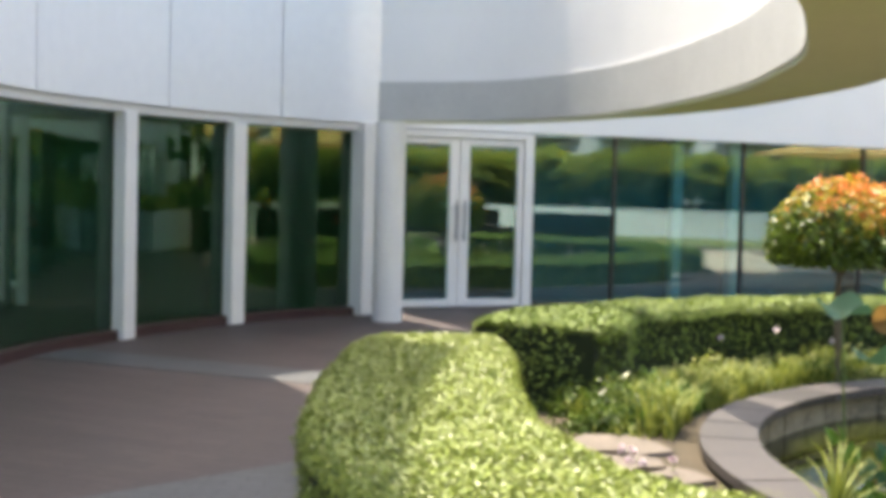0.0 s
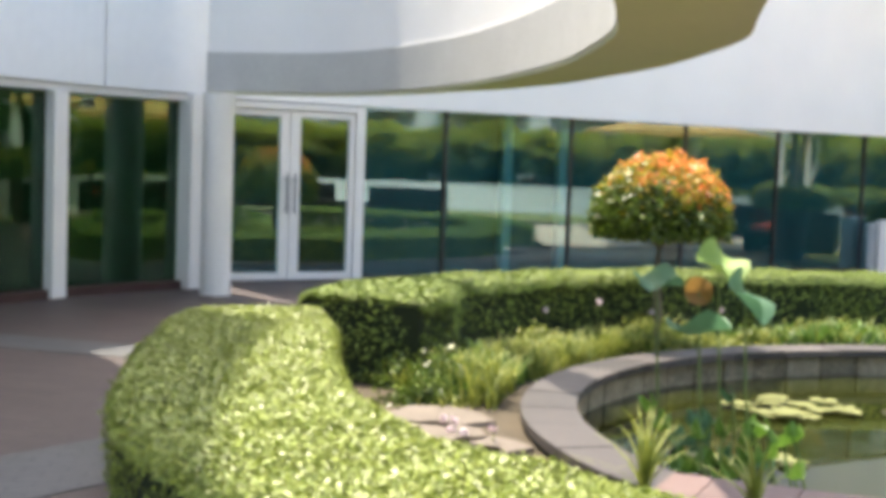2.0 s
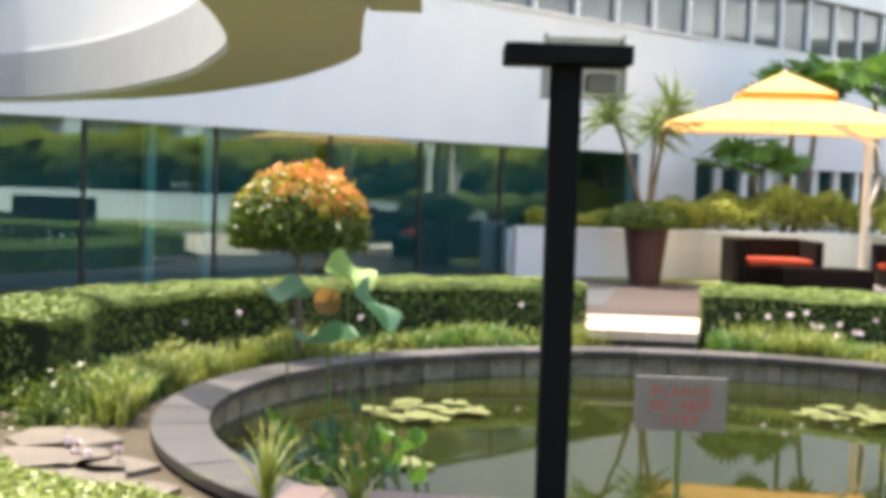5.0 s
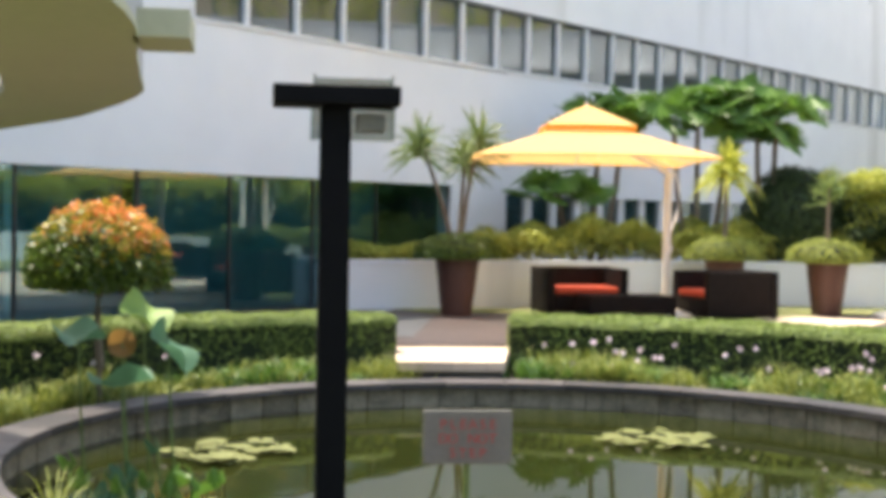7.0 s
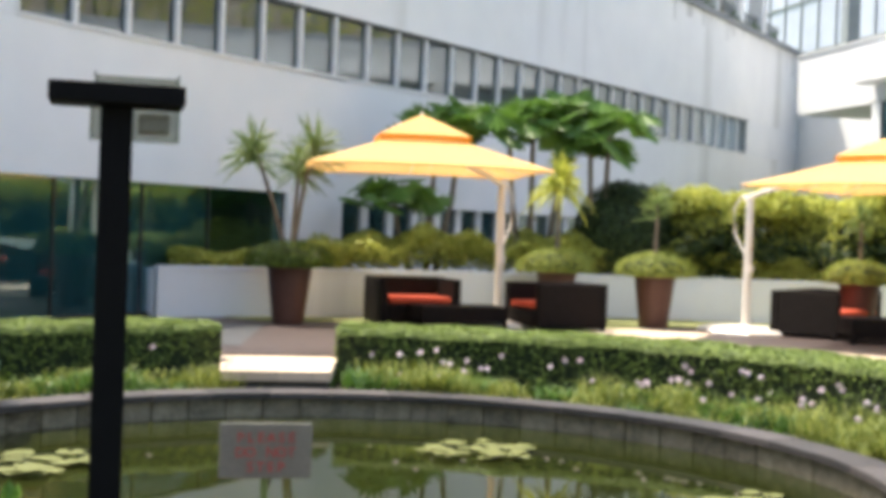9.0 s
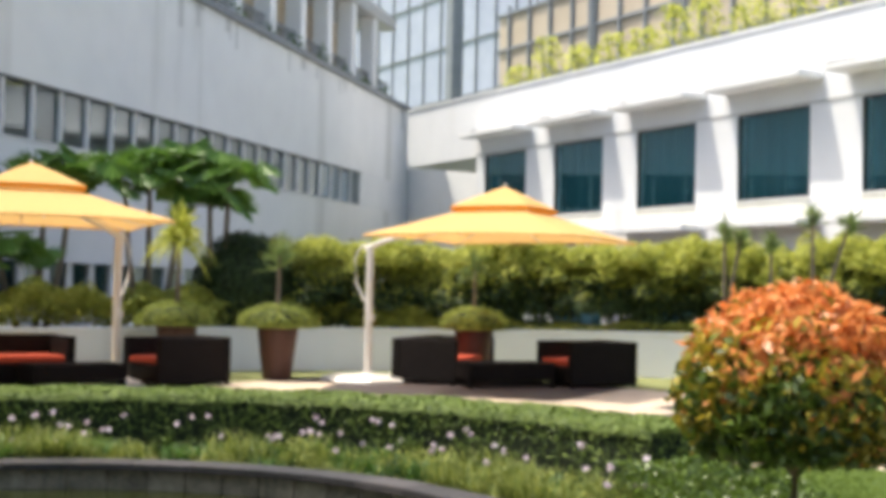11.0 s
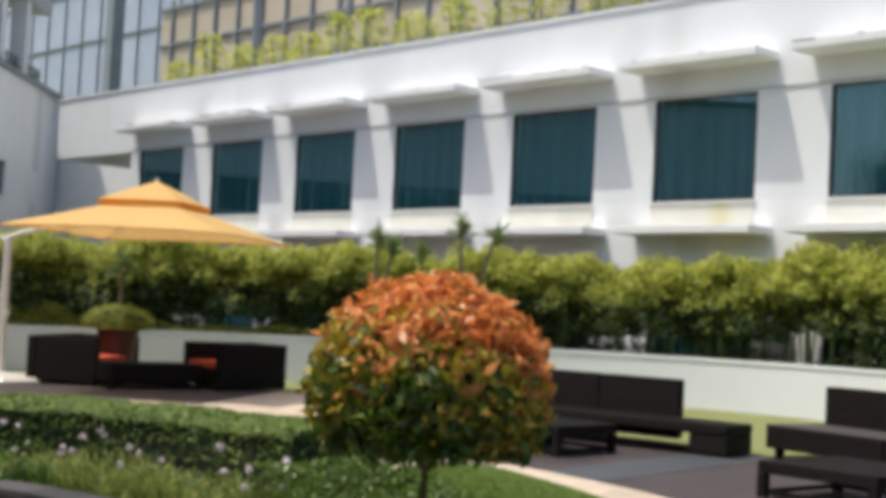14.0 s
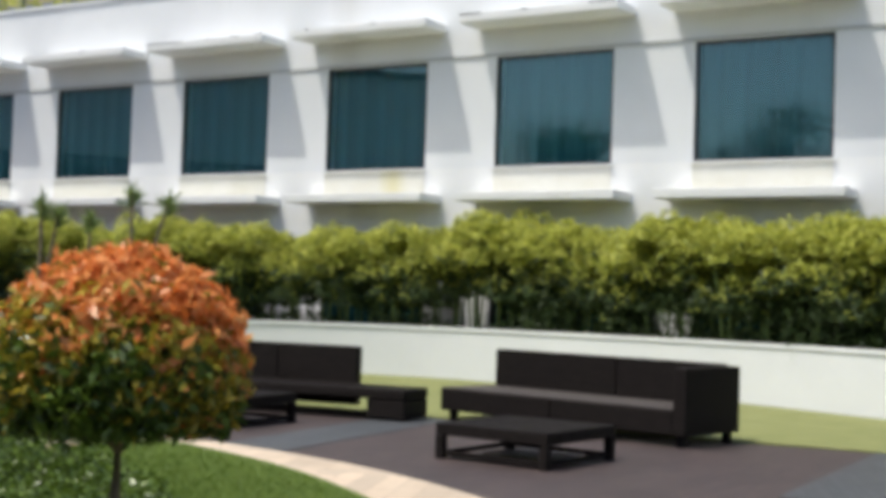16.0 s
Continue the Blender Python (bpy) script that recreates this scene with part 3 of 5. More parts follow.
wall_a("wall", -2.05, G_END, 2.235, 4.57, mat=WHITE)
wall_a("wall", G_END, 14.95, 0.0, 4.57, mat=WHITE)
wall_a("wall", 14.95, 27.0, 2.12, 4.57, mat=WHITE, lift=(0, 1))
wall_a("wall", 14.95, 27.0, 0.0, 0.95, mat=WHITE)
wall_a("wall", 27.0, END_A, 0.0, 4.57, mat=WHITE_WORN, lift=(0, 1))
wall_a("wall", -2.05, 6.4, 4.575, 5.86, mat=WHITE)
wall_a("wall", 41.3, END_A, 4.575, 5.86, mat=WHITE, lift=(1, 1))
# unseen top kept low here so sun reaches the hedge behind the pond
wall_a("wall", -2.05, 13.0, 5.865, 6.1, mat=WHITE)
# thin dark strip along the top edge of the ribbon window
wall_a("top_edge_strip", 6.4, 41.3, 5.80, 5.864, -0.015, 0.07, DARK_FRAME, (1, 1), 20)
wall_a("wall", 13.0, END_A, 5.865, 9.45, mat=WHITE_WORN, lift=(1, 0), label="weathered white upper wall with grey streaks")
wall_a("parapet_gutter", 13.0, END_A, 9.455, 9.66, -0.12, 0.5, STEEL, label="dark roof gutter")
wall_a("roof", -2.05, 13.0, 5.9, 6.0, 0.4, 9.0, CONCRETE)
wall_a("roof", 13.0, END_A, 9.2, 9.4, 0.4, 9.0, CONCRETE)
# ribbon window
wall_a("sill", 6.4, 41.3, 4.575, 4.63, -0.03, 0.3, FRAME, (1, 1), 20)
wall_a("window_pane", 6.4, 41.3, 4.635, 5.86, 0.08, 0.095, GLASS_RIBBON, (1, 1), 20)
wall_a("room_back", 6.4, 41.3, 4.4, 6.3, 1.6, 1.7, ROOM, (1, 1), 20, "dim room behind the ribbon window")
for k in range(31):
    s = 6.39 + k * 1.163
    z = LIFT(s)
    part("mullion", boxes((s - 0.042, -0.012, 4.632 + z, s + 0.042, 0.075, 5.862 + z)), FRAME, A)
# lower window row behind the planter
wall_a("window_pane", 14.95, 27.0, 0.955, 2.115, 0.2, 0.215, GLASS_DARK)
# near-black green stands in for the unlit room
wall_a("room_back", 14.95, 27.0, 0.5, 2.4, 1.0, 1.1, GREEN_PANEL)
for k in range(13):
    s = 14.98 + k * 0.995
    part("mullion", boxes((s - 0.12, 0.12, 0.955, s + 0.12, 0.19, 2.115)), FRAME, A)
# glass front
for k, (s0, s1) in enumerate(((0.04, 1.24), (1.32, 3.3), (3.38, 5.4), (5.48, 7.28), (7.36, 9.22), (9.30, 10.9), (10.98, 13.06))):
    part("glass_panel", boxes((s0, 0.10, 0.06, s1, 0.115, 2.246)), GLASS, A)
    part("mullion", boxes((s1 + 0.02, 0.08, 0.06, s1 + 0.055, 0.14, 2.246)), DARK_FRAME, A)
part("threshold", boxes((0.0, 0.02, 0.0, 13.08, 0.2, 0.055)), DARK_FRAME, A)
for s in (2.35, 3.3):
    part("inner_column", boxes((s, 0.3, 0.0, s + 0.14, 0.44, 2.55)), TEAL_FRAME, A, "pale teal column behind the glass")
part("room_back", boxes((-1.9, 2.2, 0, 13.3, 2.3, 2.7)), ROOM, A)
# added sheets that give the glass an even dark teal tone
part("glass_backing", boxes((5.48, 0.24, 0.02, 11.0, 0.25, 2.5)), TEAL_PANEL, A, "teal sheet added behind the glass for its dark tone")
part("glass_backing", boxes((0.02, 0.5, 0.02, 5.46, 0.51, 2.5)), TEAL_PANEL, A, "added teal sheet set back behind the glass")
part("room_floor", boxes((-1.9, 0.21, -0.05, 13.3, 5.0, 0.01)), ROOM, A)
part("room_ceiling", boxes((-1.9, 0.36, 2.6, 13.3, 5.0, 2.7)), ROOM, A)
part("room_side", boxes((13.1, 0.36, 0.0, 13.3, 5.0, 2.6)), ROOM, A)
# yellow strip at ceiling height, in the canvas colour
part("ceiling_strip", boxes((2.0, 0.36, 2.28, 9.0, 0.9, 2.45)), CANVAS, A, "yellow strip at ceiling height behind the glass")
# balcony storey over the wing
part("balcony_floor", boxes((24.0, 0.55, 9.5, END_A - 0.4, 6.0, 9.7)), CONCRETE, A)
part("balcony_back", boxes((24.0, 3.0, 9.7, END_A - 0.4, 3.2, 16.0)), LATTICE, A, "brown shaded balcony back wall")
for k in range(9):
    q = random.Random(k)
    s = 25.0 + 2.6 * k
    c = np.array([[q.gauss(s, 0.35), q.uniform(0.35, 0.62), 9.75 + q.gauss(0, 0.28)] for _ in range(170)])
    leaves("trailing_plant", c, np.tile([0, -0.6, 0.8], (170, 1)), 0.16, PALM_LEAF, A, "green plants trailing over the ledge", kind="stuff")
for k in range(8):
    s = 24.6 + k * 2.9
    part("balcony_column", boxes((s, 0.7, 9.7, s + 0.55, 1.3, 13.6)), WHITE, A)
    part("balcony_rail", boxes((s + 0.55, 0.85, 10.55, s + 2.9, 0.92, 10.62), (s + 0.55, 0.85, 9.85, s + 2.9, 0.92, 9.9)), STEEL, A)
    for j in range(12):
        part("baluster", boxes((s + 0.7 + j * 0.18, 0.87, 9.9, s + 0.72 + j * 0.18, 0.9, 10.55)), STEEL, A)
for k in range(9):
    s = 23.4 + k * 2.75
    part("ledge", boxes((s, -0.05 - 0.01 * (k % 3), 9.452 + 0.012 * (k % 2), s + 2.74, 0.54, 9.60 + 0.02 * (k % 2)), bevel=0.02), MOSS_LEDGE, A, "blackened mossy ledge below the balconies")
rs = random.Random(11)
for k in range(26):
    s = 24.0 + 23.0 * rs.random()
    part("drip_stain", boxes((s, -0.003, 9.44 - rs.uniform(0.15, 0.9) ** 2 - 0.1, s + rs.uniform(0.05, 0.28), 0.02, 9.448)), WHITE_DRIP, A, "grey run-down stain below the ledge")
part("balcony_beam", boxes((24.0, 0.6, 13.0, END_A - 0.4, 1.4, 13.5)), CONCRETE, A)
part("balcony_ceiling", boxes((24.0, 1.4, 13.2, END_A - 0.4, 3.0, 13.4)), CONCRETE, A)

# glass double door in the wing
D = thing("door_1", pose(0.9, 16.8, 0, 0, 0, DIR_A), "white framed glass double door, closed", "door", kind="structure")
part("door_frame", boxes((-1.97, -0.05, 0, -1.90, 0.12, 2.21), (-0.13, -0.05, 0, 0.0, 0.12, 2.21), (-1.90, -0.05, 2.13, -0.13, 0.12, 2.21), bevel=0.008), FRAME, D)
for x0, p0, p1, x1 in ((-1.89, -1.85, -1.155, -1.03), (-1.02, -0.885, -0.21, -0.14)):
    leaf = part("door_leaf", boxes((x0, -0.02, 0.02, p0, 0.05, 2.12), (p1, -0.02, 0.02, x1, 0.05, 2.12), (p0, -0.02, 2.045, p1, 0.05, 2.12), (p0, -0.02, 0.02, p1, 0.05, 0.11), bevel=0.006), FRAME, D)
    part("pane", boxes((p0, 0.005, 0.11, p1, 0.02, 2.045)), GLASS, leaf)
    hx = x1 - 0.05 if x0 < -1.5 else x0 + 0.05
    hb = tube(bmesh.new(), [(hx, -0.08, 0.85), (hx, -0.08, 1.35)], [0.014, 0.014], 8)
    tube(hb, [(hx, -0.02, 0.92), (hx, -0.08, 0.92)], [0.01, 0.01], 6)
    tube(hb, [(hx, -0.02, 1.28), (hx, -0.08, 1.28)], [0.01, 0.01], 6)
    part("door_handle", hb, STEEL, leaf, "steel bar handle")

# ---------------------------------------------------------------- curved glass building at the court
L = thing("curved_building", pose(-3.65, 10.3, 0), "curved white panelled building with dark glass", "building", kind="structure")
lw = curve_pts([(-2.6, 4.6), (-3.35, 7.2), (-3.65, 10.2), (-3.17, 12.25), (-2.34, 13.95), (-0.95, 15.45)], 61) - np.array([-3.65, 10.3])
part("glass_front", ribbon(offset_line(lw, 0.06), offset_line(lw, 0.075), 0.10, 2.14), GLASS_L, L, "dark green tinted curved glass")
part("plinth", ribbon(offset_line(lw, -0.03), offset_line(lw, 0.16), 0.0, 0.095), PLINTH, L, "dark red plinth")
part("head_beam", ribbon(offset_line(lw, -0.06), offset_line(lw, 0.2), 2.145, 2.22), FRAME, L)
part("room_back", ribbon(offset_line(lw, 3.0), offset_line(lw, 3.1), 0.0, 2.6), ROOM, L)
# added sheet that darkens the curved glass evenly
part("glass_backing", ribbon(offset_line(lw, 0.20), offset_line(lw, 0.21), 0.03, 2.12), GREEN_PANEL, L, "added dark green sheet behind the glass")
part("room_ceiling", ribbon(offset_line(lw, 0.21), offset_line(lw, 3.0), 2.5, 2.6), ROOM, L)
part("room_floor", ribbon(offset_line(lw, 0.17), offset_line(lw, 3.0), -0.02, 0.02), ROOM, L)
part("ceiling_strip", ribbon(offset_line(lw, 0.25)[50:60], offset_line(lw, 0.6)[50:60], 2.10, 2.22), CANVAS, L, "yellow strip at ceiling height")
cuts = [0, 10, 21, 32, 43, 52, 60]
for a, b in zip(cuts, cuts[1:]):
    seg = curve_pts(lw[a:b + 1], 12)
    t0, t1 = seg[1] - seg[0], seg[-1] - seg[-2]
    seg[0] += t0 / np.linalg.norm(t0) * 0.012
    seg[-1] -= t1 / np.linalg.norm(t1) * 0.012
    # height out of view chosen for the shade it throws on the court
    part("wall_panel", ribbon(offset_line(seg, -0.10), offset_line(seg, -0.02), 2.23, 13.5 if b <= 43 else 5.6), PANEL, L)
part("backing_wall", ribbon(offset_line(lw, -0.015)[:44], offset_line(lw, 0.25)[:44], 2.225, 13.5), DARK_FRAME, L)
part("backing_wall", ribbon(offset_line(lw, -0.015)[43:], offset_line(lw, 0.25)[43:], 2.225, 5.6), DARK_FRAME, L)
# unseen overhang, shaped so the roof's shadow edge runs along the hedge
over = np.interp(np.arange(61), [0, 32, 43, 60], [0.88, 0.88, 0.40, 0.3])[:, None]
part("roof", ribbon((lw - over * (offset_line(lw, 1.0) - lw))[:44], offset_line(lw, 4.0)[:44], 13.5, 13.65), CONCRETE, L)
# added out of view to keep sun off the paving
part("shade_block", ribbon(offset_line(lw, 2.2)[43:], offset_line(lw, 4.4)[43:], 5.73, 13.5), PANEL, L, "unseen white block added to shade the court")
part("roof", ribbon(offset_line(lw, -0.1)[43:], offset_line(lw, 2.5)[43:], 5.6, 5.72), CONCRETE, L)
for x, y in ((-3.64, 9.6), (-3.15, 12.3), (-2.37, 13.93)):
    k = int(np.argmin(np.hypot(lw[:, 0] - 3.65 - x, lw[:, 1] + 10.3 - y)))
    t = lw[min(k + 1, 60)] - lw[k - 1]
    a = math.degrees(math.atan2(t[1], t[0]))
    p = lw[k]
    part("pilaster", box(bmesh.new(), -0.10, -0.09, 0.0, 0.10, 0.05, 2.142, 0.01, pose(p[0], p[1], 0, 0, 0, a)), FRAME, L)
part("corner_pier", box(bmesh.new(), -0.16, -0.12, 0.0, 0.16, 0.12, 2.222, 0.015, pose(2.55, 4.95, 0, 0, 0, 48)), FRAME, L, "white rendered corner pier")
cp = bmesh.new()
lathe(cp, [(0.17, 0), (0.17, 2.222)], 24)
bmesh.ops.translate(cp, vec=(2.86, 4.28, 0), verts=cp.verts)
part("column", cp, FRAME, L, "round white column", smooth=False)

# ---------------------------------------------------------------- curved canopy over the court
SOF = 2.22
C_IN = curve_pts([(-0.95, 14.8), (0.5, 14.05), (1.47, 11.95), (1.86, 9.3), (1.83, 7.5), (1.66, 6.2), (1.10, 4.31), (0.35, 2.9)], 60)
wid = np.interp(C_IN[:, 1], [2.9, 4.2, 5.1, 5.9, 6.5, 7.3, 8.4, 9.4, 10.5, 11.7, 12.4, 15], [0.75, 0.70, 0.64, 0.65, 0.70, 0.70, 0.67, 0.61, 0.58, 0.44, 0.28, 0.12])
nrm = offset_line(C_IN, 1.0) - C_IN
C_OUT = C_IN + nrm * wid[:, None]
o = np.array([1.87, 9.2])
CAN = thing("canopy", pose(1.87, 9.2, 0), "curved white canopy with olive soffit over the court", "canopy", kind="structure")
part("soffit", ribbon(C_IN + nrm * 0.014 - o, C_OUT - nrm * 0.014 - o, SOF, SOF + 0.03), OLIVE, CAN, "olive green painted soffit")
part("inner_fascia", ribbon(C_IN - o, C_IN + nrm * 0.05 - o, SOF + 0.032, SOF + 0.46), CONCRETE, CAN, "pale grey concrete fascia")
part("slab", ribbon(C_IN + nrm * 0.055 - o, C_OUT - nrm * 0.02 - o, SOF + 0.035, SOF + 0.40), CONCRETE, CAN)
# top out of view, raised to widen its shadow on pond and deck
part("drum_wall", ribbon(C_IN + nrm * 0.02 - o, C_IN + nrm * 0.1 - o, SOF + 0.462, 4.8), WHITE, CAN, "white curved wall above the fascia")
part("bracket", box(bmesh.new(), -0.12, -0.22, 0.0, 0.08, 0.22, 0.10, 0.0, pose(1.98 - o[0], 4.5 - o[1], SOF, 0, 0, -20)), OLIVE, CAN)
part("parapet", ribbon(C_OUT[40:56] - nrm[40:56] * 0.25 - o, C_OUT[40:56] - nrm[40:56] * 0.15 - o, SOF + 0.405, 3.3), WHITE, CAN)

# ---------------------------------------------------------------- hotel block with hooded windows
DIR_B = math.degrees(math.atan2(0.925, 0.38))
Bk = thing("hotel_block", pose(26.36, 3.31, 0, 0, 0, DIR_B), "white hotel block with hooded teal windows", "building", kind="structure")
STEP, WW = 4.05, 2.47
W_BOT, W_TOP = 4.03, 6.17
ks = list(range(-3, 7))
S_END = 24.9


grime = random.Random(5)


def b_row(z0, z1, hood_z):
    edges = sorted([STEP * k + 0.07 for k in ks])
    last = -16.0
    for s in edges:
        part("pier", boxes((last, -0.4, z0, s - WW, 0.0, z1)), WHITE_B, Bk)
        last = s
        win = part("window", boxes((s - WW, -0.12, z0, s - WW + 0.05, -0.03, z1), (s - 0.05, -0.12, z0, s, -0.03, z1), (s - WW + 0.05, -0.12, z1 - 0.05, s - 0.05, -0.03, z1), (s - WW + 0.05, -0.12, z0, s - 0.05, -0.03, z0 + 0.05)), DARK_FRAME, Bk)
        part("pane", boxes((s - WW + 0.05, -0.08, z0 + 0.05, s - 0.05, -0.07, z1 - 0.05)), GLASS_B, win)
        cb = bmesh.new()
        xs = np.linspace(s - WW, s, 33)
        ribbon([(x, -0.24 + 0.05 * math.sin(q * 2.1 + 0.6 * math.sin(q))) for q, x in enumerate(xs)], [(x, -0.26 + 0.05 * math.sin(q * 2.1 + 0.6 * math.sin(q))) for q, x in enumerate(xs)], z0, z1, cb)
        part("curtain", cb, CURTAIN, win, "drawn teal curtain")
        part("sill_panel", boxes((s - WW, 0.003, z0 - 0.62, s, 0.02, z0 - 0.03)), SILL, win, "cream stained panel below the window")
        part("window_sill", boxes((s - WW - 0.05, 0.003, z0 - 0.028, s + 0.05, 0.07, z0 - 0.002)), WHITE, win)
        hd = part("hood", boxes((s - WW - 0.42, 0.0, hood_z, s + 0.42, 0.80, hood_z + 0.17), bevel=0.015), WHITE_WORN, Bk, "projecting concrete sun hood with grey stains")
        g0 = s - WW - 0.40
        while hood_z > 5 and g0 < s + 0.2:
            g1 = min(g0 + grime.expovariate(3.2) + 0.03, s + 0.4)
            if grime.random() < 0.5:
                part("grime_streak", boxes((g0, 0.802, hood_z + 0.150 - grime.uniform(0.0, 0.012), g1, 0.805, hood_z + 0.162)), MOSS_LEDGE, hd, "black weathering along the hood edge")
            g0 = g1 + grime.expovariate(4.0)
    part("pier", boxes((last, -0.4, z0, S_END, 0.0, z1)), WHITE_B, Bk)


b_row(W_BOT, W_TOP, 6.72)
b_row(0.75, 2.75, 3.32)
part("wall", boxes((-16, -0.4, W_TOP, S_END, 0.0, 8.2)), WHITE_B, Bk)
part("wall", boxes((-16, -0.4, 2.75, S_END, 0.0, W_BOT)), WHITE_WORN, Bk)
part("wall", boxes((-16, -0.4, -0.3, S_END, 0.0, 0.75)), WHITE_B, Bk)
part("string_course", boxes((-16, 0.003, 6.19, S_END, 0.03, 6.24)), CONCRETE, Bk)
part("wall", boxes((S_END, -0.4, 6.17, 29.9, 0.0, 8.2)), WHITE_B, Bk, "white fascia over a recessed corner")
part("recess_soffit", boxes((S_END, -4.2, 6.17, 29.9, -0.4, 6.3)), WHITE_B, Bk)
part("recess_back", boxes((S_END - 0.4, -4.6, -0.3, 40.0, -4.2, 9.4)), WHITE_WORN, Bk)
part("parapet_cap", boxes((-16, -0.45, 8.203, 29.9, 0.05, 8.27)), WHITE_B, Bk)
part("room_back", boxes((-16, -0.9, 0.0, S_END, -0.8, 8.0)), ROOM, Bk)
part("roof", boxes((-16, -7.0, 7.6, S_END, -0.4, 7.8)), CONCRETE, Bk)

# screen building and tower behind the hotel block
S = thing("screen_building", pose(26.36, 3.31, 0, 0, 0, DIR_B), "beige stone screened building behind the hotel roof", "building", kind="structure")
part("wall", boxes((-24, -9.4, 0.0, 38.2, -9.0, 14.3)), LATTICE, S)
for k in range(38):
    s = -23.5 + k * 1.64
    part("post", boxes((s, -9.0, 7.0, s + 0.12, -8.85, 14.6)), STEEL, S)
for z in (11.0, 12.6, 14.2):
    part("rail", boxes((-24, -9.0, z, 38.2, -8.87, z + 0.12)), STEEL, S)
for k in range(10):
    s = -20 + k * 4.6
    part("roof_post", boxes((s, -2.2, 7.8, s + 0.16, -2.04, 11.6)), STEEL, S)
T = thing("glass_tower", pose(26.36, 3.31, 0, 0, 0, DIR_B), "grey blue glass tower rising behind", "building", kind="structure")
part("curtain_wall", boxes((34, -22, 0.0, 70, -14, 60)), TOWER_GLASS, T)
for k in range(18):
    s = 34.6 + k * 2.0
    part("mullion", boxes((s, -13.998, 0.0, s + 0.06, -13.9, 60)), STEEL, T)
for k in range(20):
    part("floor_band", boxes((34.1, -13.99, 3.0 * k + 0.5, 70, -13.9, 3.0 * k + 0.58)), STEEL, T)
part("column", boxes((41.5, -9.0, 0, 42.1, -8.4, 40)), STEEL, T, "dark steel column")

# ---------------------------------------------------------------- planting helpers
def sphere_pts(n, flat_below=-1.0):
    v = RNG.normal(0, 1, (n, 3))
    v /= np.linalg.norm(v, axis=1)[:, None]
    v[:, 2] = np.maximum(v[:, 2], flat_below)
    return v


def topiary(x, y, z0, trunk_h, rx, rz, cut, count, size, redness, label, rise=0.85):
    """Clipped mushroom head on a thin trunk; new growth red on top."""
    g = thing("topiary_tree", pose(x, y, z0), label, "topiary")
    pts = [(0, 0, 0), (0.02, 0.01, trunk_h * 0.35), (-0.015, 0.0, trunk_h * 0.7), (0.0, 0.0, trunk_h + 0.1 * rz)]
    tb = tube(bmesh.new(), pts, [0.045 * rx / 0.55, 0.036 * rx / 0.55, 0.032 * rx / 0.55, 0.025 * rx / 0.55], 9)
    for k in range(7):
        a = k * 0.9
        tube(tb, [(0, 0, trunk_h * 0.92), (0.35 * rx * math.cos(a), 0.35 * rx * math.sin(a), trunk_h + 0.25 * rz), (0.7 * rx * math.cos(a), 0.7 * rx * math.sin(a), trunk_h + 0.55 * rz)], [0.018, 0.012, 0.006], 6)
    part("trunk", tb, BARK, g)
    zc = trunk_h + rz * cut
    core = bmesh.new()
    bmesh.ops.create_icosphere(core, subdivisions=3, radius=1.0)
    for v in core.verts:
        v.co = Vector((v.co.x * rx * 0.72, v.co.y * rx * 0.72, max(v.co.z, -cut + 0.14) * rz * 0.74 + zc))
    # near-black body paints the shade between the leaves
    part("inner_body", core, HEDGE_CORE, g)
    v = sphere_pts(count)
    v[:, 2] = np.where(v[:, 2] < -cut, -cut + RNG.uniform(0, 0.12, count), v[:, 2])
    bump = 1 + 0.06 * np.sin(v[:, 0] * 17 + v[:, 1] * 13) * np.sin(v[:, 2] * 15 + v[:, 1] * 9) + 0.05 * np.sin(v[:, 0] * 9 + v[:, 2] * 7) * np.cos(v[:, 1] * 8) + RNG.normal(0, 0.035, count)
    depth = np.where(RNG.uniform(0, 1, count) < 0.35, RNG.uniform(0.72, 0.96, count), 1.0)
    c = v * np.array([rx, rx, rz]) * (bump * depth)[:, None]
    c[:, 2] += zc
    score = v[:, 2] * rise + 0.42 * v @ np.array([0.75, -0.15, 0.2]) + RNG.normal(0, 0.24, count) + 0.25 * np.sin(v[:, 0] * 6 + 1) * np.sin(v[:, 1] * 7 + v[:, 2] * 5)
    red = score > 0.62 - redness
    gold = (~red) & (score > 0.24 - redness)
    nn = v.copy()
    for nm, sel, mt, sz in (("red_leaves", red, TOPI_RED, 1.1), ("golden_leaves", gold, TOPI_GOLD, 1.0), ("green_leaves", ~(red | gold), TOPI_GREEN, 1.0)):
        leaves(nm, c[sel], nn[sel], size * sz, mt, g, nm.replace("_", " "), kind="stuff", aspect=0.42, jitter=0.75)
    return g


topiary(3.72, 12.75, -0.3, 1.16, 0.665, 0.60, 0.36, 9000, 0.075, -0.2, "clipped dome tree with orange red top in the bed")
topiary(5.46, 2.06, 0.16, 0.875, 0.41, 0.38, 0.56, 11500, 0.052, 0.46, "orange and green clipped ball tree on a thin trunk", 0.72)


def tuft(bm_base, n, h, reach, width):
    a = RNG.uniform(0, 2 * math.pi, n)
    r = RNG.uniform(0.3, 1.0, n) * reach
    lean = np.stack([np.cos(a) * r, np.sin(a) * r], 1)
    hh = h * (1.05 - 0.6 * r / reach) * RNG.uniform(0.8, 1.15, n)
    return np.tile(bm_base, (n, 1)), hh, lean, width


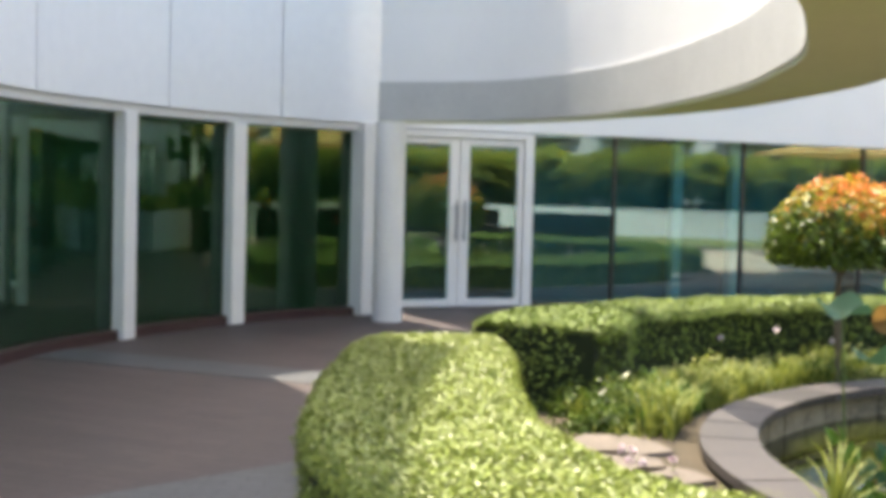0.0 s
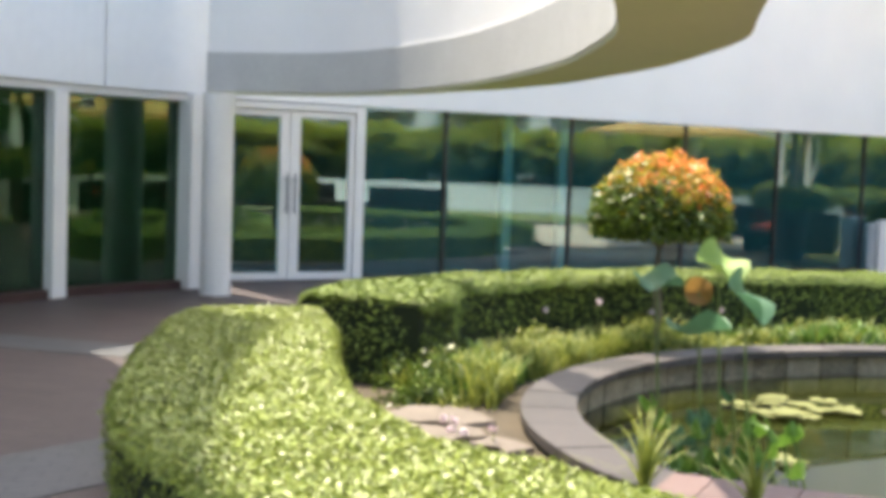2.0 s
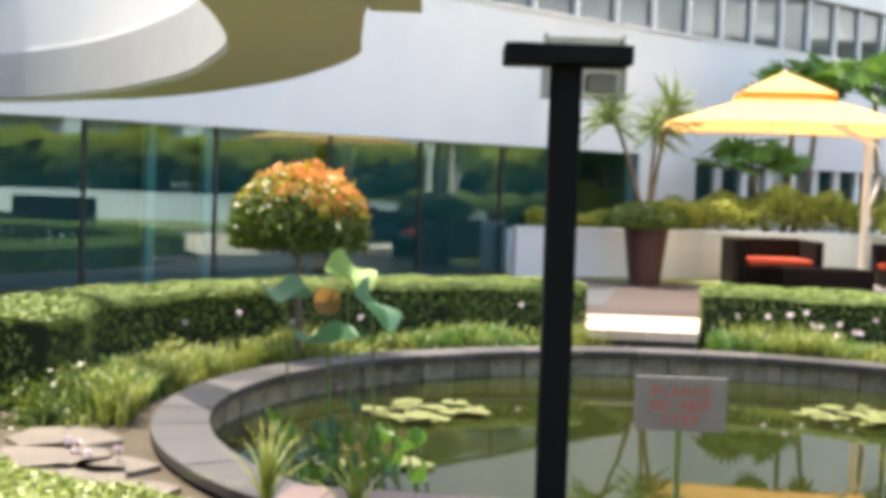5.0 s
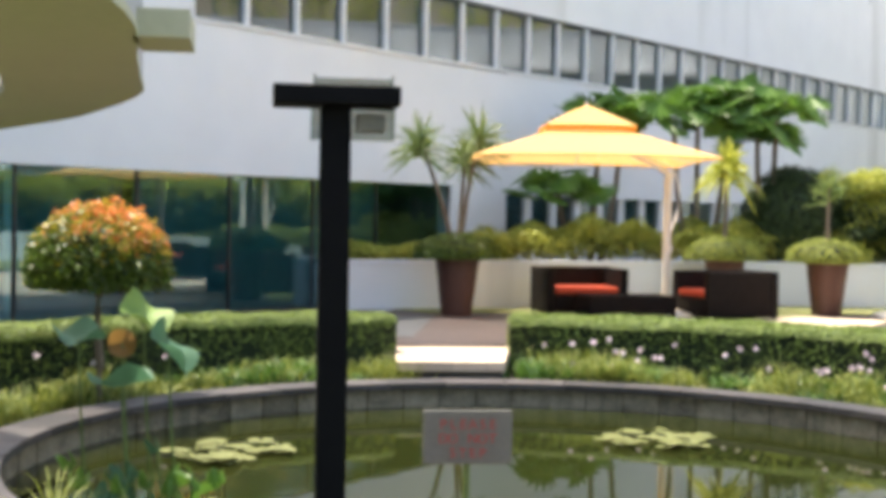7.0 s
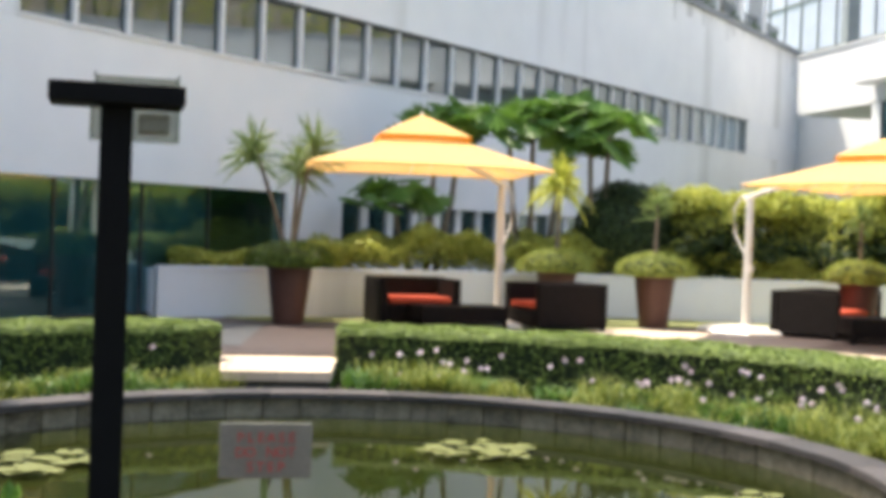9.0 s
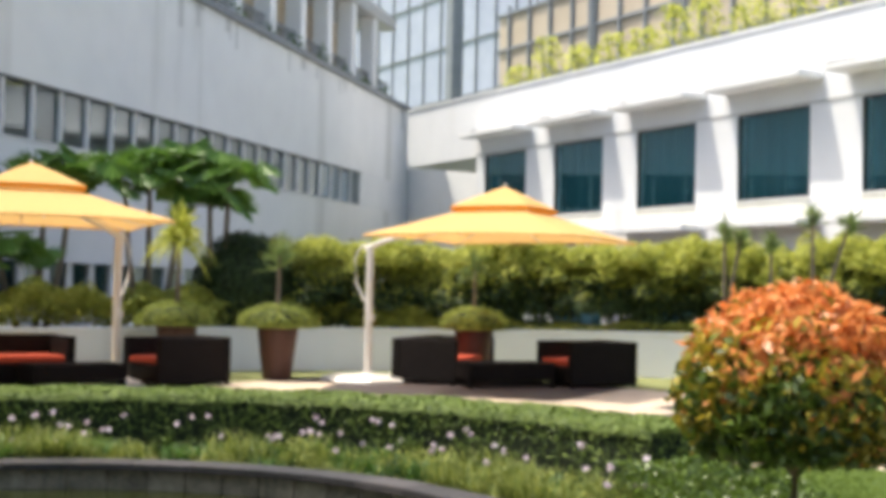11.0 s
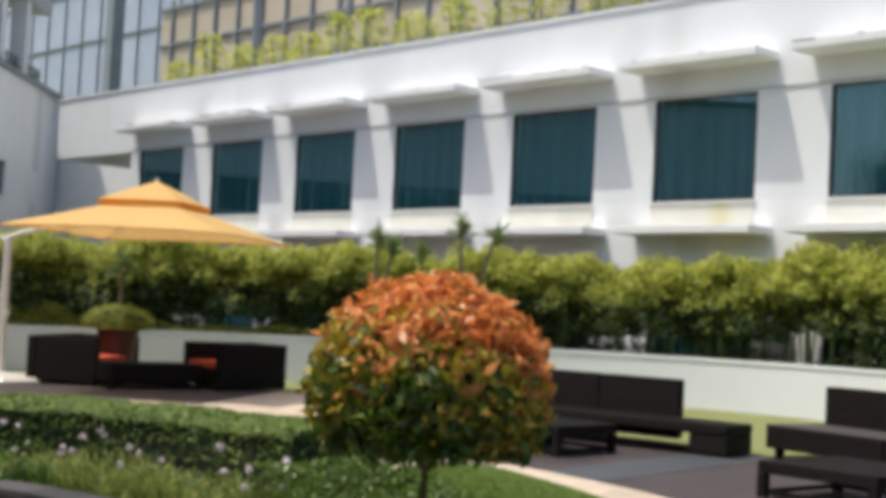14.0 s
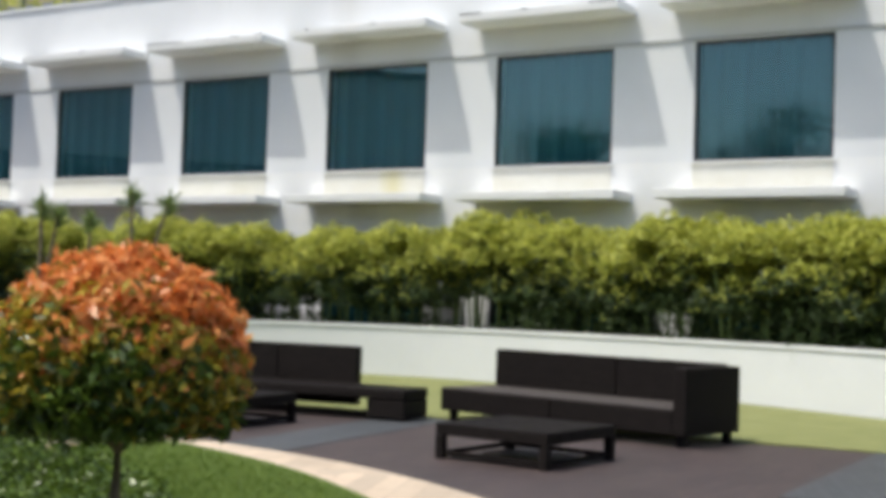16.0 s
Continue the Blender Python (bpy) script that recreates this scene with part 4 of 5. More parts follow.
def spikes(name, centre, n, length, low, sag, width, mat, parent, label):
    """Narrow leaves shooting out all round a stem's end, sagging toward their tips."""
    a, e = RNG.uniform(0, 2 * math.pi, n), np.radians(RNG.uniform(low, 85, n))
    d = np.stack([np.cos(a) * np.cos(e), np.sin(a) * np.cos(e), np.sin(e)], 1)
    ln = (length * RNG.uniform(0.7, 1.1, n))[:, None]
    side = np.cross(d, RNG.normal(0, 1, (n, 3)))
    side /= np.linalg.norm(side, axis=1)[:, None]
    base = np.array(centre) - np.array([0, 0, 1.0]) * RNG.uniform(0, 0.3, n)[:, None]
    down = np.array([0, 0, -1.0]) * (sag * np.cos(e))[:, None]
    out = []
    for u, w, a0, a1 in ((0.0, 0.4, 0.7, 1.0), (0.4, 0.75, 1.0, 0.75), (0.75, 1.0, 0.75, 0.1)):
        p, q = base + d * ln * u + down * ln * u * u, base + d * ln * w + down * ln * w * w
        out.append(np.stack([p - side * width * a0 / 2, p + side * width * a0 / 2, q + side * width * a1 / 2, q - side * width * a1 / 2], 1))
    return quads(name, np.stack(out, 1).reshape(-1, 3), mat, parent, label, "stuff")


def yucca(x, y, z0, stems, label, leaf=YUCCA_LEAF, size=0.6, n=60, name="yucca", category="plant", sag=0.3, low=-30, width=0.03):
    """Bare stems, each with a round tuft of strap leaves."""
    g = thing(name, pose(x, y, z0), label, category)
    for dx, dy, h in stems:
        part("stem", tube(bmesh.new(), [(0.05 * dx, 0.05 * dy, 0), (dx * 0.45, dy * 0.45, h * 0.5), (dx, dy, h)], [0.05, 0.036, 0.03], 8), BARK, g)
        spikes("leaf_tuft", (dx, dy, h), n, size, low, sag, width, leaf, g, "tuft of narrow strap leaves")
    return g


def pot(x, y, label, r=0.37, h=0.99, mound=0.68, mh=0.34, leaf=TOPI_GREEN):
    g = thing("planter_pot", pose(x, y, 0), label, "pot", "tall pots on the terrace")
    pr = [(r * 0.66, 0.0), (r * 0.70, 0.05), (r * 0.98, h - 0.09), (r * 1.06, h - 0.08), (r * 1.06, h), (r * 0.92, h), (r * 0.9, h - 0.08)]
    part("pot_body", lathe(bmesh.new(), pr), TERRACOTTA, g, smooth=False)
    m = thing("shrub", pose(x, y, h - 0.08), "low rounded green shrub filling a pot", "shrub", "shrubs in pots")
    core = bmesh.new()
    bmesh.ops.create_icosphere(core, subdivisions=3, radius=1.0)
    for v in core.verts:
        v.co = Vector((v.co.x * mound * 0.86, v.co.y * mound * 0.86, max(v.co.z * mh * 0.8, -0.05) + 0.09))
    # solid body coloured near black for shade under the leaves
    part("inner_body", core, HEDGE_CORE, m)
    n = 5000
    v = sphere_pts(n)
    c = v * np.array([mound, mound, mh]) * (1 + RNG.normal(0, 0.05, n) + 0.06 * np.sin(v[:, 0] * 7 + 5 * v[:, 1]))[:, None]
    c[:, 2] = np.maximum(c[:, 2], -0.06) + 0.1
    leaves("leaves", c, v, 0.055, leaf, m, kind="stuff", jitter=0.6)
    return g


POT_LABEL = "tall tapered dark brown pot on the terrace"
# dark leaves put shade into the first shrub's colour, brighter ones sun into the rest
pot(11.1, 18.85, POT_LABEL)
pot(16.45, 18.45, POT_LABEL, leaf=POT_LEAF)
pot(17.5, 16.95, POT_LABEL, leaf=POT_LEAF)
pot(20.6, 14.9, POT_LABEL, mound=0.6, leaf=POT_LEAF)
yucca(11.1, 18.85, 0.95, [(-0.60, 0.25, 1.95), (0.34, -0.05, 2.05), (0.24, 0.2, 1.75)], "yucca with bare stems growing from a pot", size=0.62, n=140)
yucca(16.45, 18.45, 0.9, [(0.0, 0.0, 1.75)], "small palm with drooping yellow-green fronds", BAMBOO_LEAF, 0.72, 130, sag=0.9, low=0, width=0.055)
yucca(17.5, 16.95, 0.9, [(0.0, 0.0, 1.35)], "slim yucca with one tuft in a pot", size=0.5, n=90, low=0)
yucca(20.6, 14.9, 0.9, [(0.0, 0.0, 1.3)], "slim young tree stem in a pot", size=0.35, n=90)
for x, y, stems in ((22.75, 10.95, [(0, 0, 2.1), (0.12, -0.27, 1.95)]), (23.15, 9.35, [(0.0, 0.05, 2.35), (0.35, -0.55, 2.25)]), (22.95, 10.1, [(0, 0, 1.85)])):
    yucca(x + 0.9, y + 0.35, 0.84, stems, "yucca with bare grey stem in the planter", size=0.34, n=80, low=10, sag=0.15)

# low shrubs along the planter in front of the wing
idx = np.arange(70)
def planter_spots(i0, i1, n, d0, d1):
    u = RNG.uniform(i0, i1, n)
    d = RNG.uniform(d0, d1, n)
    a = offset_line(PLANTER, 0.0)
    b = offset_line(PLANTER, 1.0)
    px = np.interp(u, idx, a[:, 0]) + d * (np.interp(u, idx, b[:, 0]) - np.interp(u, idx, a[:, 0]))
    py = np.interp(u, idx, a[:, 1]) + d * (np.interp(u, idx, b[:, 1]) - np.interp(u, idx, a[:, 1]))
    return px, py, u


def shrub_band(i0, i1, n, d0, d1, height, size, label):
    """Soft rounded low shrubs, their tops swelling and sinking along the planter."""
    px, py, u = planter_spots(i0, i1, n, d0, d1)
    swell = 0.72 + 0.20 * np.sin(px * 2.3 + py) * np.cos(py * 1.7) + 0.12 * np.sin(px * 5.1 - py * 3.3)
    pz = 0.80 + height(u) * swell * RNG.uniform(0, 1, n) ** 0.45
    out = np.stack([RNG.normal(0, 0.5, n), RNG.normal(0, 0.5, n), np.ones(n)], 1)
    tagged(leaves("grassy_shrubs", np.stack([px, py, pz], 1), out, size, PLANTER_GRASS, kind="stuff", aspect=0.3, jitter=0.7, droop=0.6), label, "shrubs")


shrub_band(0.6, 23, 30000, 0.25, 1.7, lambda u: 0.42 + 0.52 * np.clip((u - 4.5) / 3, 0, 1) - 0.3 * np.clip((u - 16) / 4, 0, 1), 0.13, "low yellow-green leafy shrubs in the white planter")
shrub_band(20, 34, 6000, 0.22, 0.6, lambda u: 0.34 + 0 * u, 0.11, "low yellow-green shrubs at the foot of the bamboo")

# dark round shrub at the start of the bamboo screen
q = offset_line(PLANTER, 0.75)[17]
g = thing("round_shrub", pose(q[0] + 0.15, q[1] + 0.3, 0.80), "large dark green rounded shrub in the planter", "shrub")
core = bmesh.new()
bmesh.ops.create_icosphere(core, subdivisions=3, radius=1.0)
for v in core.verts:
    v.co = Vector((v.co.x * 1.13, v.co.y * 0.84, max(v.co.z, -0.6) * 1.11 + 0.75))
# body coloured near black, standing for shade inside the shrub
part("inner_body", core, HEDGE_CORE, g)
v = sphere_pts(16000, -0.6)
leaves("leaves", v * np.array([1.2, 0.9, 1.18]) * (1 + RNG.normal(0, 0.04, 16000) + 0.07 * np.sin(v[:, 0] * 5 + 1) * np.cos(v[:, 2] * 4 + v[:, 1] * 3))[:, None] + np.array([0, 0, 0.75]), v, 0.07, BAMBOO_DARK, g, kind="stuff")

# bamboo screen: culms one by one, crowns as clumps of fine leaves
clumps = np.arange(18.6, 69, 0.30)
bl = offset_line(PLANTER, 0.75)
for i, c in enumerate(clumps):
    x, y = np.interp(c, idx, bl[:, 0]) + random.uniform(-0.22, 0.22), np.interp(c, idx, bl[:, 1]) + random.uniform(-0.22, 0.22)
    g = thing("bamboo", pose(x, y, 0.80), "leafy bamboo clump in the white planter", "bamboo", "bamboo screen along the planter")
    top = 1.76 + 0.5 * noise.noise(Vector((c * 0.45, 0, 0))) + 0.3 * np.interp(c, [22, 50, 69], [-0.35, 0.1, 0.45])
    for k in range(2):
        dx, dy = random.uniform(-0.2, 0.2), random.uniform(-0.2, 0.2)
        part("culm", tube(bmesh.new(), [(dx * 0.5, dy * 0.5, 0), (dx, dy, top * 0.5), (dx * 1.8, dy * 1.8, top * 0.9)], [0.022, 0.018, 0.008], 6), STEM, g)
    turn = np.interp(c, idx, np.unwrap(np.arctan2(np.gradient(bl[:, 1]), np.gradient(bl[:, 0]))))
    m = 11
    ka, kc = RNG.uniform(-0.45, 0.45, m), RNG.uniform(-0.42, 0.42, m)
    kz = top * (1 - 0.62 * RNG.uniform(0, 1, m) ** 1.5) - 0.35 * kc ** 2
    kz[:3] = top * RNG.uniform(0.9, 1.06, 3)
    n = 2300
    w = RNG.integers(0, m, n)
    ball = RNG.normal(0, 1, (n, 3))
    ball /= np.linalg.norm(ball, axis=1)[:, None]
    ball *= (RNG.uniform(0.3, 1, n) ** 0.5)[:, None]
    along, across = ka[w] + ball[:, 0] * 0.31, kc[w] + ball[:, 1] * 0.29
    gx, gy = along * math.cos(turn) - across * math.sin(turn), along * math.sin(turn) + across * math.cos(turn)
    z = kz[w] + ball[:, 2] * 0.20 - 0.16 * (ball[:, 0] ** 2 + ball[:, 1] ** 2)
    cc = np.stack([gx, gy, z], 1)
    up = np.stack([gx * 0.6 + ball[:, 0] * 0.5, gy * 0.6 + ball[:, 1] * 0.5, 0.6 + 0.5 * ball[:, 2]], 1)
    # bright copy paints the sunlit top, dark copy the shade low and inside
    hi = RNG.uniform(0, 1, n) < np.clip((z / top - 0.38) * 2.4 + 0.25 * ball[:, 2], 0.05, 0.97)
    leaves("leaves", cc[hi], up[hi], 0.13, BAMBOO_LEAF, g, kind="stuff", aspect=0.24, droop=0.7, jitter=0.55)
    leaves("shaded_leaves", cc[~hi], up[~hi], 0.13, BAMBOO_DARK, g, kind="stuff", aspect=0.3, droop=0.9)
    # further dark leaves paint the shade near the foot of most clumps
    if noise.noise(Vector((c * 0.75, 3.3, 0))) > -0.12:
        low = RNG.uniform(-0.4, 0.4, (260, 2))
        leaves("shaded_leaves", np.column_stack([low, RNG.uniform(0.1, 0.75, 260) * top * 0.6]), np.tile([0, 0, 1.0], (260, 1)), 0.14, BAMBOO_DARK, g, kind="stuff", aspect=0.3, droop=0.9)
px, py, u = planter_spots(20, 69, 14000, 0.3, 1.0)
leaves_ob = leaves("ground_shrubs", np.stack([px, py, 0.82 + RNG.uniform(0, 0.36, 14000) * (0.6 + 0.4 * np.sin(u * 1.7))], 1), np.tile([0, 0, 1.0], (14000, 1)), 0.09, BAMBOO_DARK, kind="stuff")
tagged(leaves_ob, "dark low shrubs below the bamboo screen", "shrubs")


def fan_palm(x, y, z0, trunks, label):
    """Several slim trunks with big pleated leaves, each leaf a fan of narrow blades."""
    g = thing("fan_palm", pose(x, y, z0), label, "palm")
    for dx, dy, h in trunks:
        part("trunk", tube(bmesh.new(), [(dx * 0.4, dy * 0.4, 0), (dx * 0.8, dy * 0.8, h * 0.5), (dx, dy, h)], [0.07, 0.055, 0.045], 8), BARK, g)
        for k in range(18):
            a = k * 2.4 + dx
            el = random.uniform(-0.1, 1.0)
            reach = random.uniform(0.45, 0.8)
            tip = Vector((dx + math.cos(a) * reach * math.cos(el), dy + math.sin(a) * reach * math.cos(el), h + reach * math.sin(el) * 0.8))
            lf = bmesh.new()
            tube(lf, [(dx, dy, h - 0.05), tuple(tip)], [0.014, 0.009], 5)
            out = Vector((math.cos(a), math.sin(a), random.uniform(-1.3, 0.5))).normalized()
            side = (out.cross(Vector((0, 0, 1))).normalized() + Vector((0, 0, random.uniform(-0.7, 0.7)))).normalized()
            upv = side.cross(out)
            ring = []
            m = 23
            for j in range(m):
                b = math.radians(-115 + 230 * j / (m - 1))
                d = (out * math.cos(b) + side * math.sin(b))
                rr = 0.5 * (0.8 + 0.2 * math.cos(b)) * (1.08 if j % 2 else 0.62)
                ring.append(lf.verts.new(tip + d * rr + upv * (0.03 if j % 2 else -0.03) - Vector((0, 0, 0.10 * (1 - math.cos(b * 0.7))))))
            c = lf.verts.new(tip)
            for j in range(m - 1):
                lf.faces.new((c, ring[j], ring[j + 1]))
            part("frond", lf, PALM_LEAF, g)
    return g


fan_palm(15.3, 21.2, 0.80, [(-0.7, 0.0, 1.35), (0.3, 0.1, 2.75), (0.9, 0.1, 2.9)], "fan palm cluster with broad pleated leaves in the planter")
fan_palm(17.5, 20.5, 0.80, [(-0.6, 0.1, 2.75), (0.0, 0.1, 3.05), (0.75, 0.0, 3.2)], "tall fan palm cluster with bright green leaves in the planter")


fan_palm(18.55, 19.75, 0.80, [(-0.15, 0.1, 2.5), (0.25, 0.0, 3.0)], "slim dark fan palm with hanging leaves in the planter")


# ---------------------------------------------------------------- furniture
def umbrella(cx, cy, top, side, turn, mx, my, label, flip=1):
    """Square two-tier canopy hung from an offset mast with a braced arm, on a slab base."""
    g = thing("cantilever_umbrella", pose(mx, my, 0), label, "umbrella", "cantilever umbrellas on the terrace")
    ox, oy = cx - mx, cy - my
    h = side / 2
    eave, peak, vent = top - 0.88, top, top - 0.36
    def square(s, z, sag=0.0, k=8):
        out = []
        for e in range(4):
            for j in range(k):
                u = -1 + 2 * j / k
                p = [(u, -1), (1, u), (-u, 1), (-1, -u)][e]
                q = Matrix.Rotation(radians(turn), 2) @ Vector((p[0] * s, p[1] * s))
                out.append((ox + q.x, oy + q.y, z + sag * (1 - u * u)))
        return out
    def tier(levels):
        bm = bmesh.new()
        rings = [[bm.verts.new(p) for p in lv] for lv in levels]
        for r, s in zip(rings, rings[1:]):
            for k in range(len(r)):
                bm.faces.new((r[k], r[(k + 1) % len(r)], s[(k + 1) % len(r)], s[k]))
        return bm
    cn = part("canopy", tier([square(h, eave, 0.03), square(h * 0.7, eave + 0.19, 0.02), square(h * 0.34, top - 0.44)]), CANVAS, g, "yellow-orange canvas canopy")
    part("vent", tier([square(h * 0.39, vent + 0.0, 0.01), square(h * 0.2, vent + 0.19), square(0.02, peak)]), CANVAS, cn, "raised top tier of the canopy")
    part("valance", tier([square(h * 0.39, vent - 0.08, 0.01), square(h * 0.392, vent - 0.002, 0.01)]), VALANCE, cn, "orange edge of the top tier")
    part("valance", tier([square(h, eave - 0.03, 0.03), square(h * 1.002, eave - 0.002, 0.03)]), CANVAS, cn, "stitched hem of the canopy")
    part("finial", tube(bmesh.new(), [(ox, oy, peak - 0.03), (ox, oy, peak + 0.07)], [0.03, 0.015], 8), PALE_METAL, g)
    for k in range(8):
        a = k * math.pi / 4 + radians(turn)
        r = h * 1.36 if k % 2 else h * 0.98
        part("rib", tube(bmesh.new(), [(ox, oy, vent - 0.1), (ox + r * math.cos(a), oy + r * math.sin(a), eave - 0.02)], [0.014, 0.010], 6), PALE_METAL, g)
    d = Vector((ox, oy)).normalized()
    part("mast", tube(bmesh.new(), [(0, 0, 0.12), (0, 0, 1.4), (0, 0, eave - 0.12)], [0.075, 0.07, 0.065], 14), PALE_METAL, g)
    part("arm", tube(bmesh.new(), [(-d.x * 0.1, -d.y * 0.1, eave - 0.16), (d.x * 0.3, d.y * 0.3, eave - 0.02), (ox, oy, vent - 0.06)], [0.05, 0.045, 0.035], 10), PALE_METAL, g)
    part("brace", tube(bmesh.new(), [(-d.x * 0.30, -d.y * 0.30, 1.75), (-d.x * 0.34, -d.y * 0.34, 2.2), (-d.x * 0.2, -d.y * 0.2, eave - 0.1), (0, 0, eave - 0.1)], [0.02, 0.02, 0.02, 0.02], 8), PALE_METAL, g)
    part("brace", tube(bmesh.new(), [(-d.x * 0.30, -d.y * 0.30, 1.75), (-d.x * 0.12, -d.y * 0.12, 1.45), (0, 0, 1.4)], [0.02, 0.02, 0.02], 8), PALE_METAL, g)
    part("crank_box", box(bmesh.new(), -0.045, -0.11, 1.08, 0.045, -0.05, 1.2, 0.012), PALE_METAL, g)
    part("base_plate", lathe(bmesh.new(), [(0.84, 0.0), (0.86, 0.03), (0.80, 0.09), (0.25, 0.13), (0.1, 0.15)], 8), PALE_METAL, g, "heavy off-white base slab")
    return g


umbrella(12.43, 17.10, 3.43, 3.6, -28, 14.66, 17.85, "yellow-orange cantilever umbrella over wicker seats")
umbrella(18.87, 13.0, 3.41, 3.5, 12, 18.62, 15.78, "orange cantilever umbrella with white mast and base")


def slab(name, g, *b, mat=WICKER, bevel=0.02, label=""):
    return part(name, boxes(b, bevel=bevel), mat, g, label)


def lounge_chair(x, y, yaw, w, d, label, h=0.80, arms=(True, True), cushion=True, name="lounge_chair"):
    """Boxy wicker lounge chair; its front looks along local -y."""
    g = thing(name, pose(x, y, 0, 0, 0, yaw), label, "chair", "wicker lounge chairs")
    slab("seat", g, -w / 2 + 0.14, -d / 2, 0.06, w / 2 - 0.14, d / 2 - 0.15, 0.36)
    slab("backrest", g, -w / 2, d / 2 - 0.145, 0.05, w / 2, d / 2, h)
    if arms[0]:
        slab("armrest", g, -w / 2, -d / 2, 0.05, -w / 2 + 0.135, d / 2 - 0.15, h - 0.01)
    if arms[1]:
        slab("armrest", g, w / 2 - 0.135, -d / 2, 0.05, w / 2, d / 2 - 0.15, h - 0.01)
    if cushion:
        slab("cushion", g, -w / 2 + 0.16, -d / 2 + 0.02, 0.364, w / 2 - 0.16, d / 2 - 0.16, 0.48, mat=CUSHION, bevel=0.04, label="orange red seat cushion")
    for sx in (-1, 1):
        for sy in (-1, 1):
            slab("leg", g, sx * (w / 2 - 0.05) - 0.03, sy * (d / 2 - 0.06) - 0.03, 0.0, sx * (w / 2 - 0.05) + 0.03, sy * (d / 2 - 0.06) + 0.03, 0.05, bevel=0)
    return g


def low_table(x, y, yaw, w, d, label, h=0.38, skirt=0.12):
    g = thing("coffee_table", pose(x, y, 0, 0, 0, yaw), label, "table", "low wicker tables")
    slab("tabletop", g, -w / 2, -d / 2, h - skirt, w / 2, d / 2, h, bevel=0.012)
    t = 0.085
    for sx in (-1, 1):
        for sy in (-1, 1):
            cx, cy = sx * (w / 2 - t / 2), sy * (d / 2 - t / 2)
            slab("leg", g, cx - t / 2, cy - t / 2, 0.0, cx + t / 2, cy + t / 2, h - skirt - 0.002, bevel=0.006)
    for s in (-1, 1):
        slab("rail", g, -w / 2 + t + 0.002, s * (d / 2 - 0.05) - 0.02, 0.03, w / 2 - t - 0.002, s * (d / 2 - 0.05) + 0.02, 0.075, bevel=0.005)
        slab("rail", g, s * (w / 2 - 0.05) - 0.02, -d / 2 + t + 0.002, 0.03, s * (w / 2 - 0.05) + 0.02, d / 2 - t - 0.002, 0.075, bevel=0.005)
    return g


CH = "dark brown wicker lounge chair with red cushion"
lounge_chair(13.3, 18.5, -14, 1.44, 0.95, CH)
lounge_chair(15.27, 17.03, -95, 1.08, 1.4, CH)
low_table(13.55, 17.5, -14, 1.5, 0.75, "dark wicker low table between lounge chairs", 0.38, 0.27)
lounge_chair(19.86, 15.0, 20, 2.4, 1.2, CH)
lounge_chair(21.02, 12.68, -115, 1.2, 1.38, CH)
low_table(19.6, 13.5, -28, 1.65, 0.8, "dark wicker low table between lounge chairs", 0.42, 0.29)


def axes(p, ux, uy):
    """A pose at p whose local x runs along (ux, uy)."""
    return pose(p[0], p[1], 0, 0, 0, math.degrees(math.atan2(uy, ux)))


# long sofa: local x runs from its high end along the seat, local y to its back is negative
g = thing("sofa", axes((15.15, -0.09), 0.56, 0.83), "long dark brown wicker sofa with bare seat", "sofa")
slab("armrest", g, 0.0, -1.1, 0.12, 0.16, 0.0, 0.84)
slab("backrest", g, 0.165, -1.1, 0.12, 1.55, -0.93, 0.86)
slab("backrest", g, 1.56, -1.1, 0.12, 3.42, -0.93, 0.86)
slab("seat", g, 0.165, -0.925, 0.12, 1.80, -0.01, 0.385)
slab("seat_top", g, 0.165, -0.925, 0.387, 1.80, -0.01, 0.402, mat=WICKER_GREY, bevel=0.004, label="woven seat top coloured lighter for sunlight")
slab("seat", g, 1.81, -0.925, 0.12, 3.5, -0.01, 0.385)
slab("seat_top", g, 1.81, -0.925, 0.387, 3.5, -0.01, 0.402, mat=WICKER_GREY, bevel=0.004, label="woven seat top coloured lighter for sunlight")
slab("seat", g, 3.425, -1.1, 0.12, 3.5, -0.93, 0.40)
for x, y in ((0.1, -0.1), (0.1, -1.0), (1.8, -0.1), (3.35, -0.1), (3.35, -1.0)):
    slab("leg", g, x - 0.04, y - 0.04, 0, x + 0.04, y + 0.04, 0.118, mat=BLACK, bevel=0)
low_table(13.65, 1.42, -27, 1.26, 1.22, "square dark wicker coffee table before the sofa", 0.335, 0.115)
g = thing("sofa", axes((16.5, 3.14), 0.25, 0.97), "dark brown wicker chaise with open base", "sofa")
slab("backrest", g, 1.0, -0.85, 0.10, 2.15, -0.70, 0.84)
slab("backrest", g, 2.16, -0.85, 0.10, 3.4, -0.70, 0.84)
slab("seat", g, 0.0, -0.695, 0.26, 3.4, 0.0, 0.38)
slab("side_panel", g, 0.0, -0.69, 0.03, 0.5, -0.005, 0.257)
slab("side_panel", g, 3.2, -0.69, 0.03, 3.4, -0.005, 0.257)
slab("shelf", g, 0.505, -0.5, 0.03, 3.195, -0.1, 0.07)
low_table(15.68, 4.97, -20, 1.1, 1.0, "dark wicker low table beside the chaise", 0.34)

# ---------------------------------------------------------------- lamp post and sign
g = thing("bollard_lamp", pose(2.40, 3.94, 0, 0, 0, -20.5), "black square garden lamp post with flat cap", "lamp")
part("post", boxes((-0.052, -0.052, 0.0, 0.052, 0.052, 1.979), bevel=0.008), BLACK, g)
part("cap", boxes((-0.215, -0.12, 1.981, 0.215, 0.12, 2.046), bevel=0.006), BLACK, g)
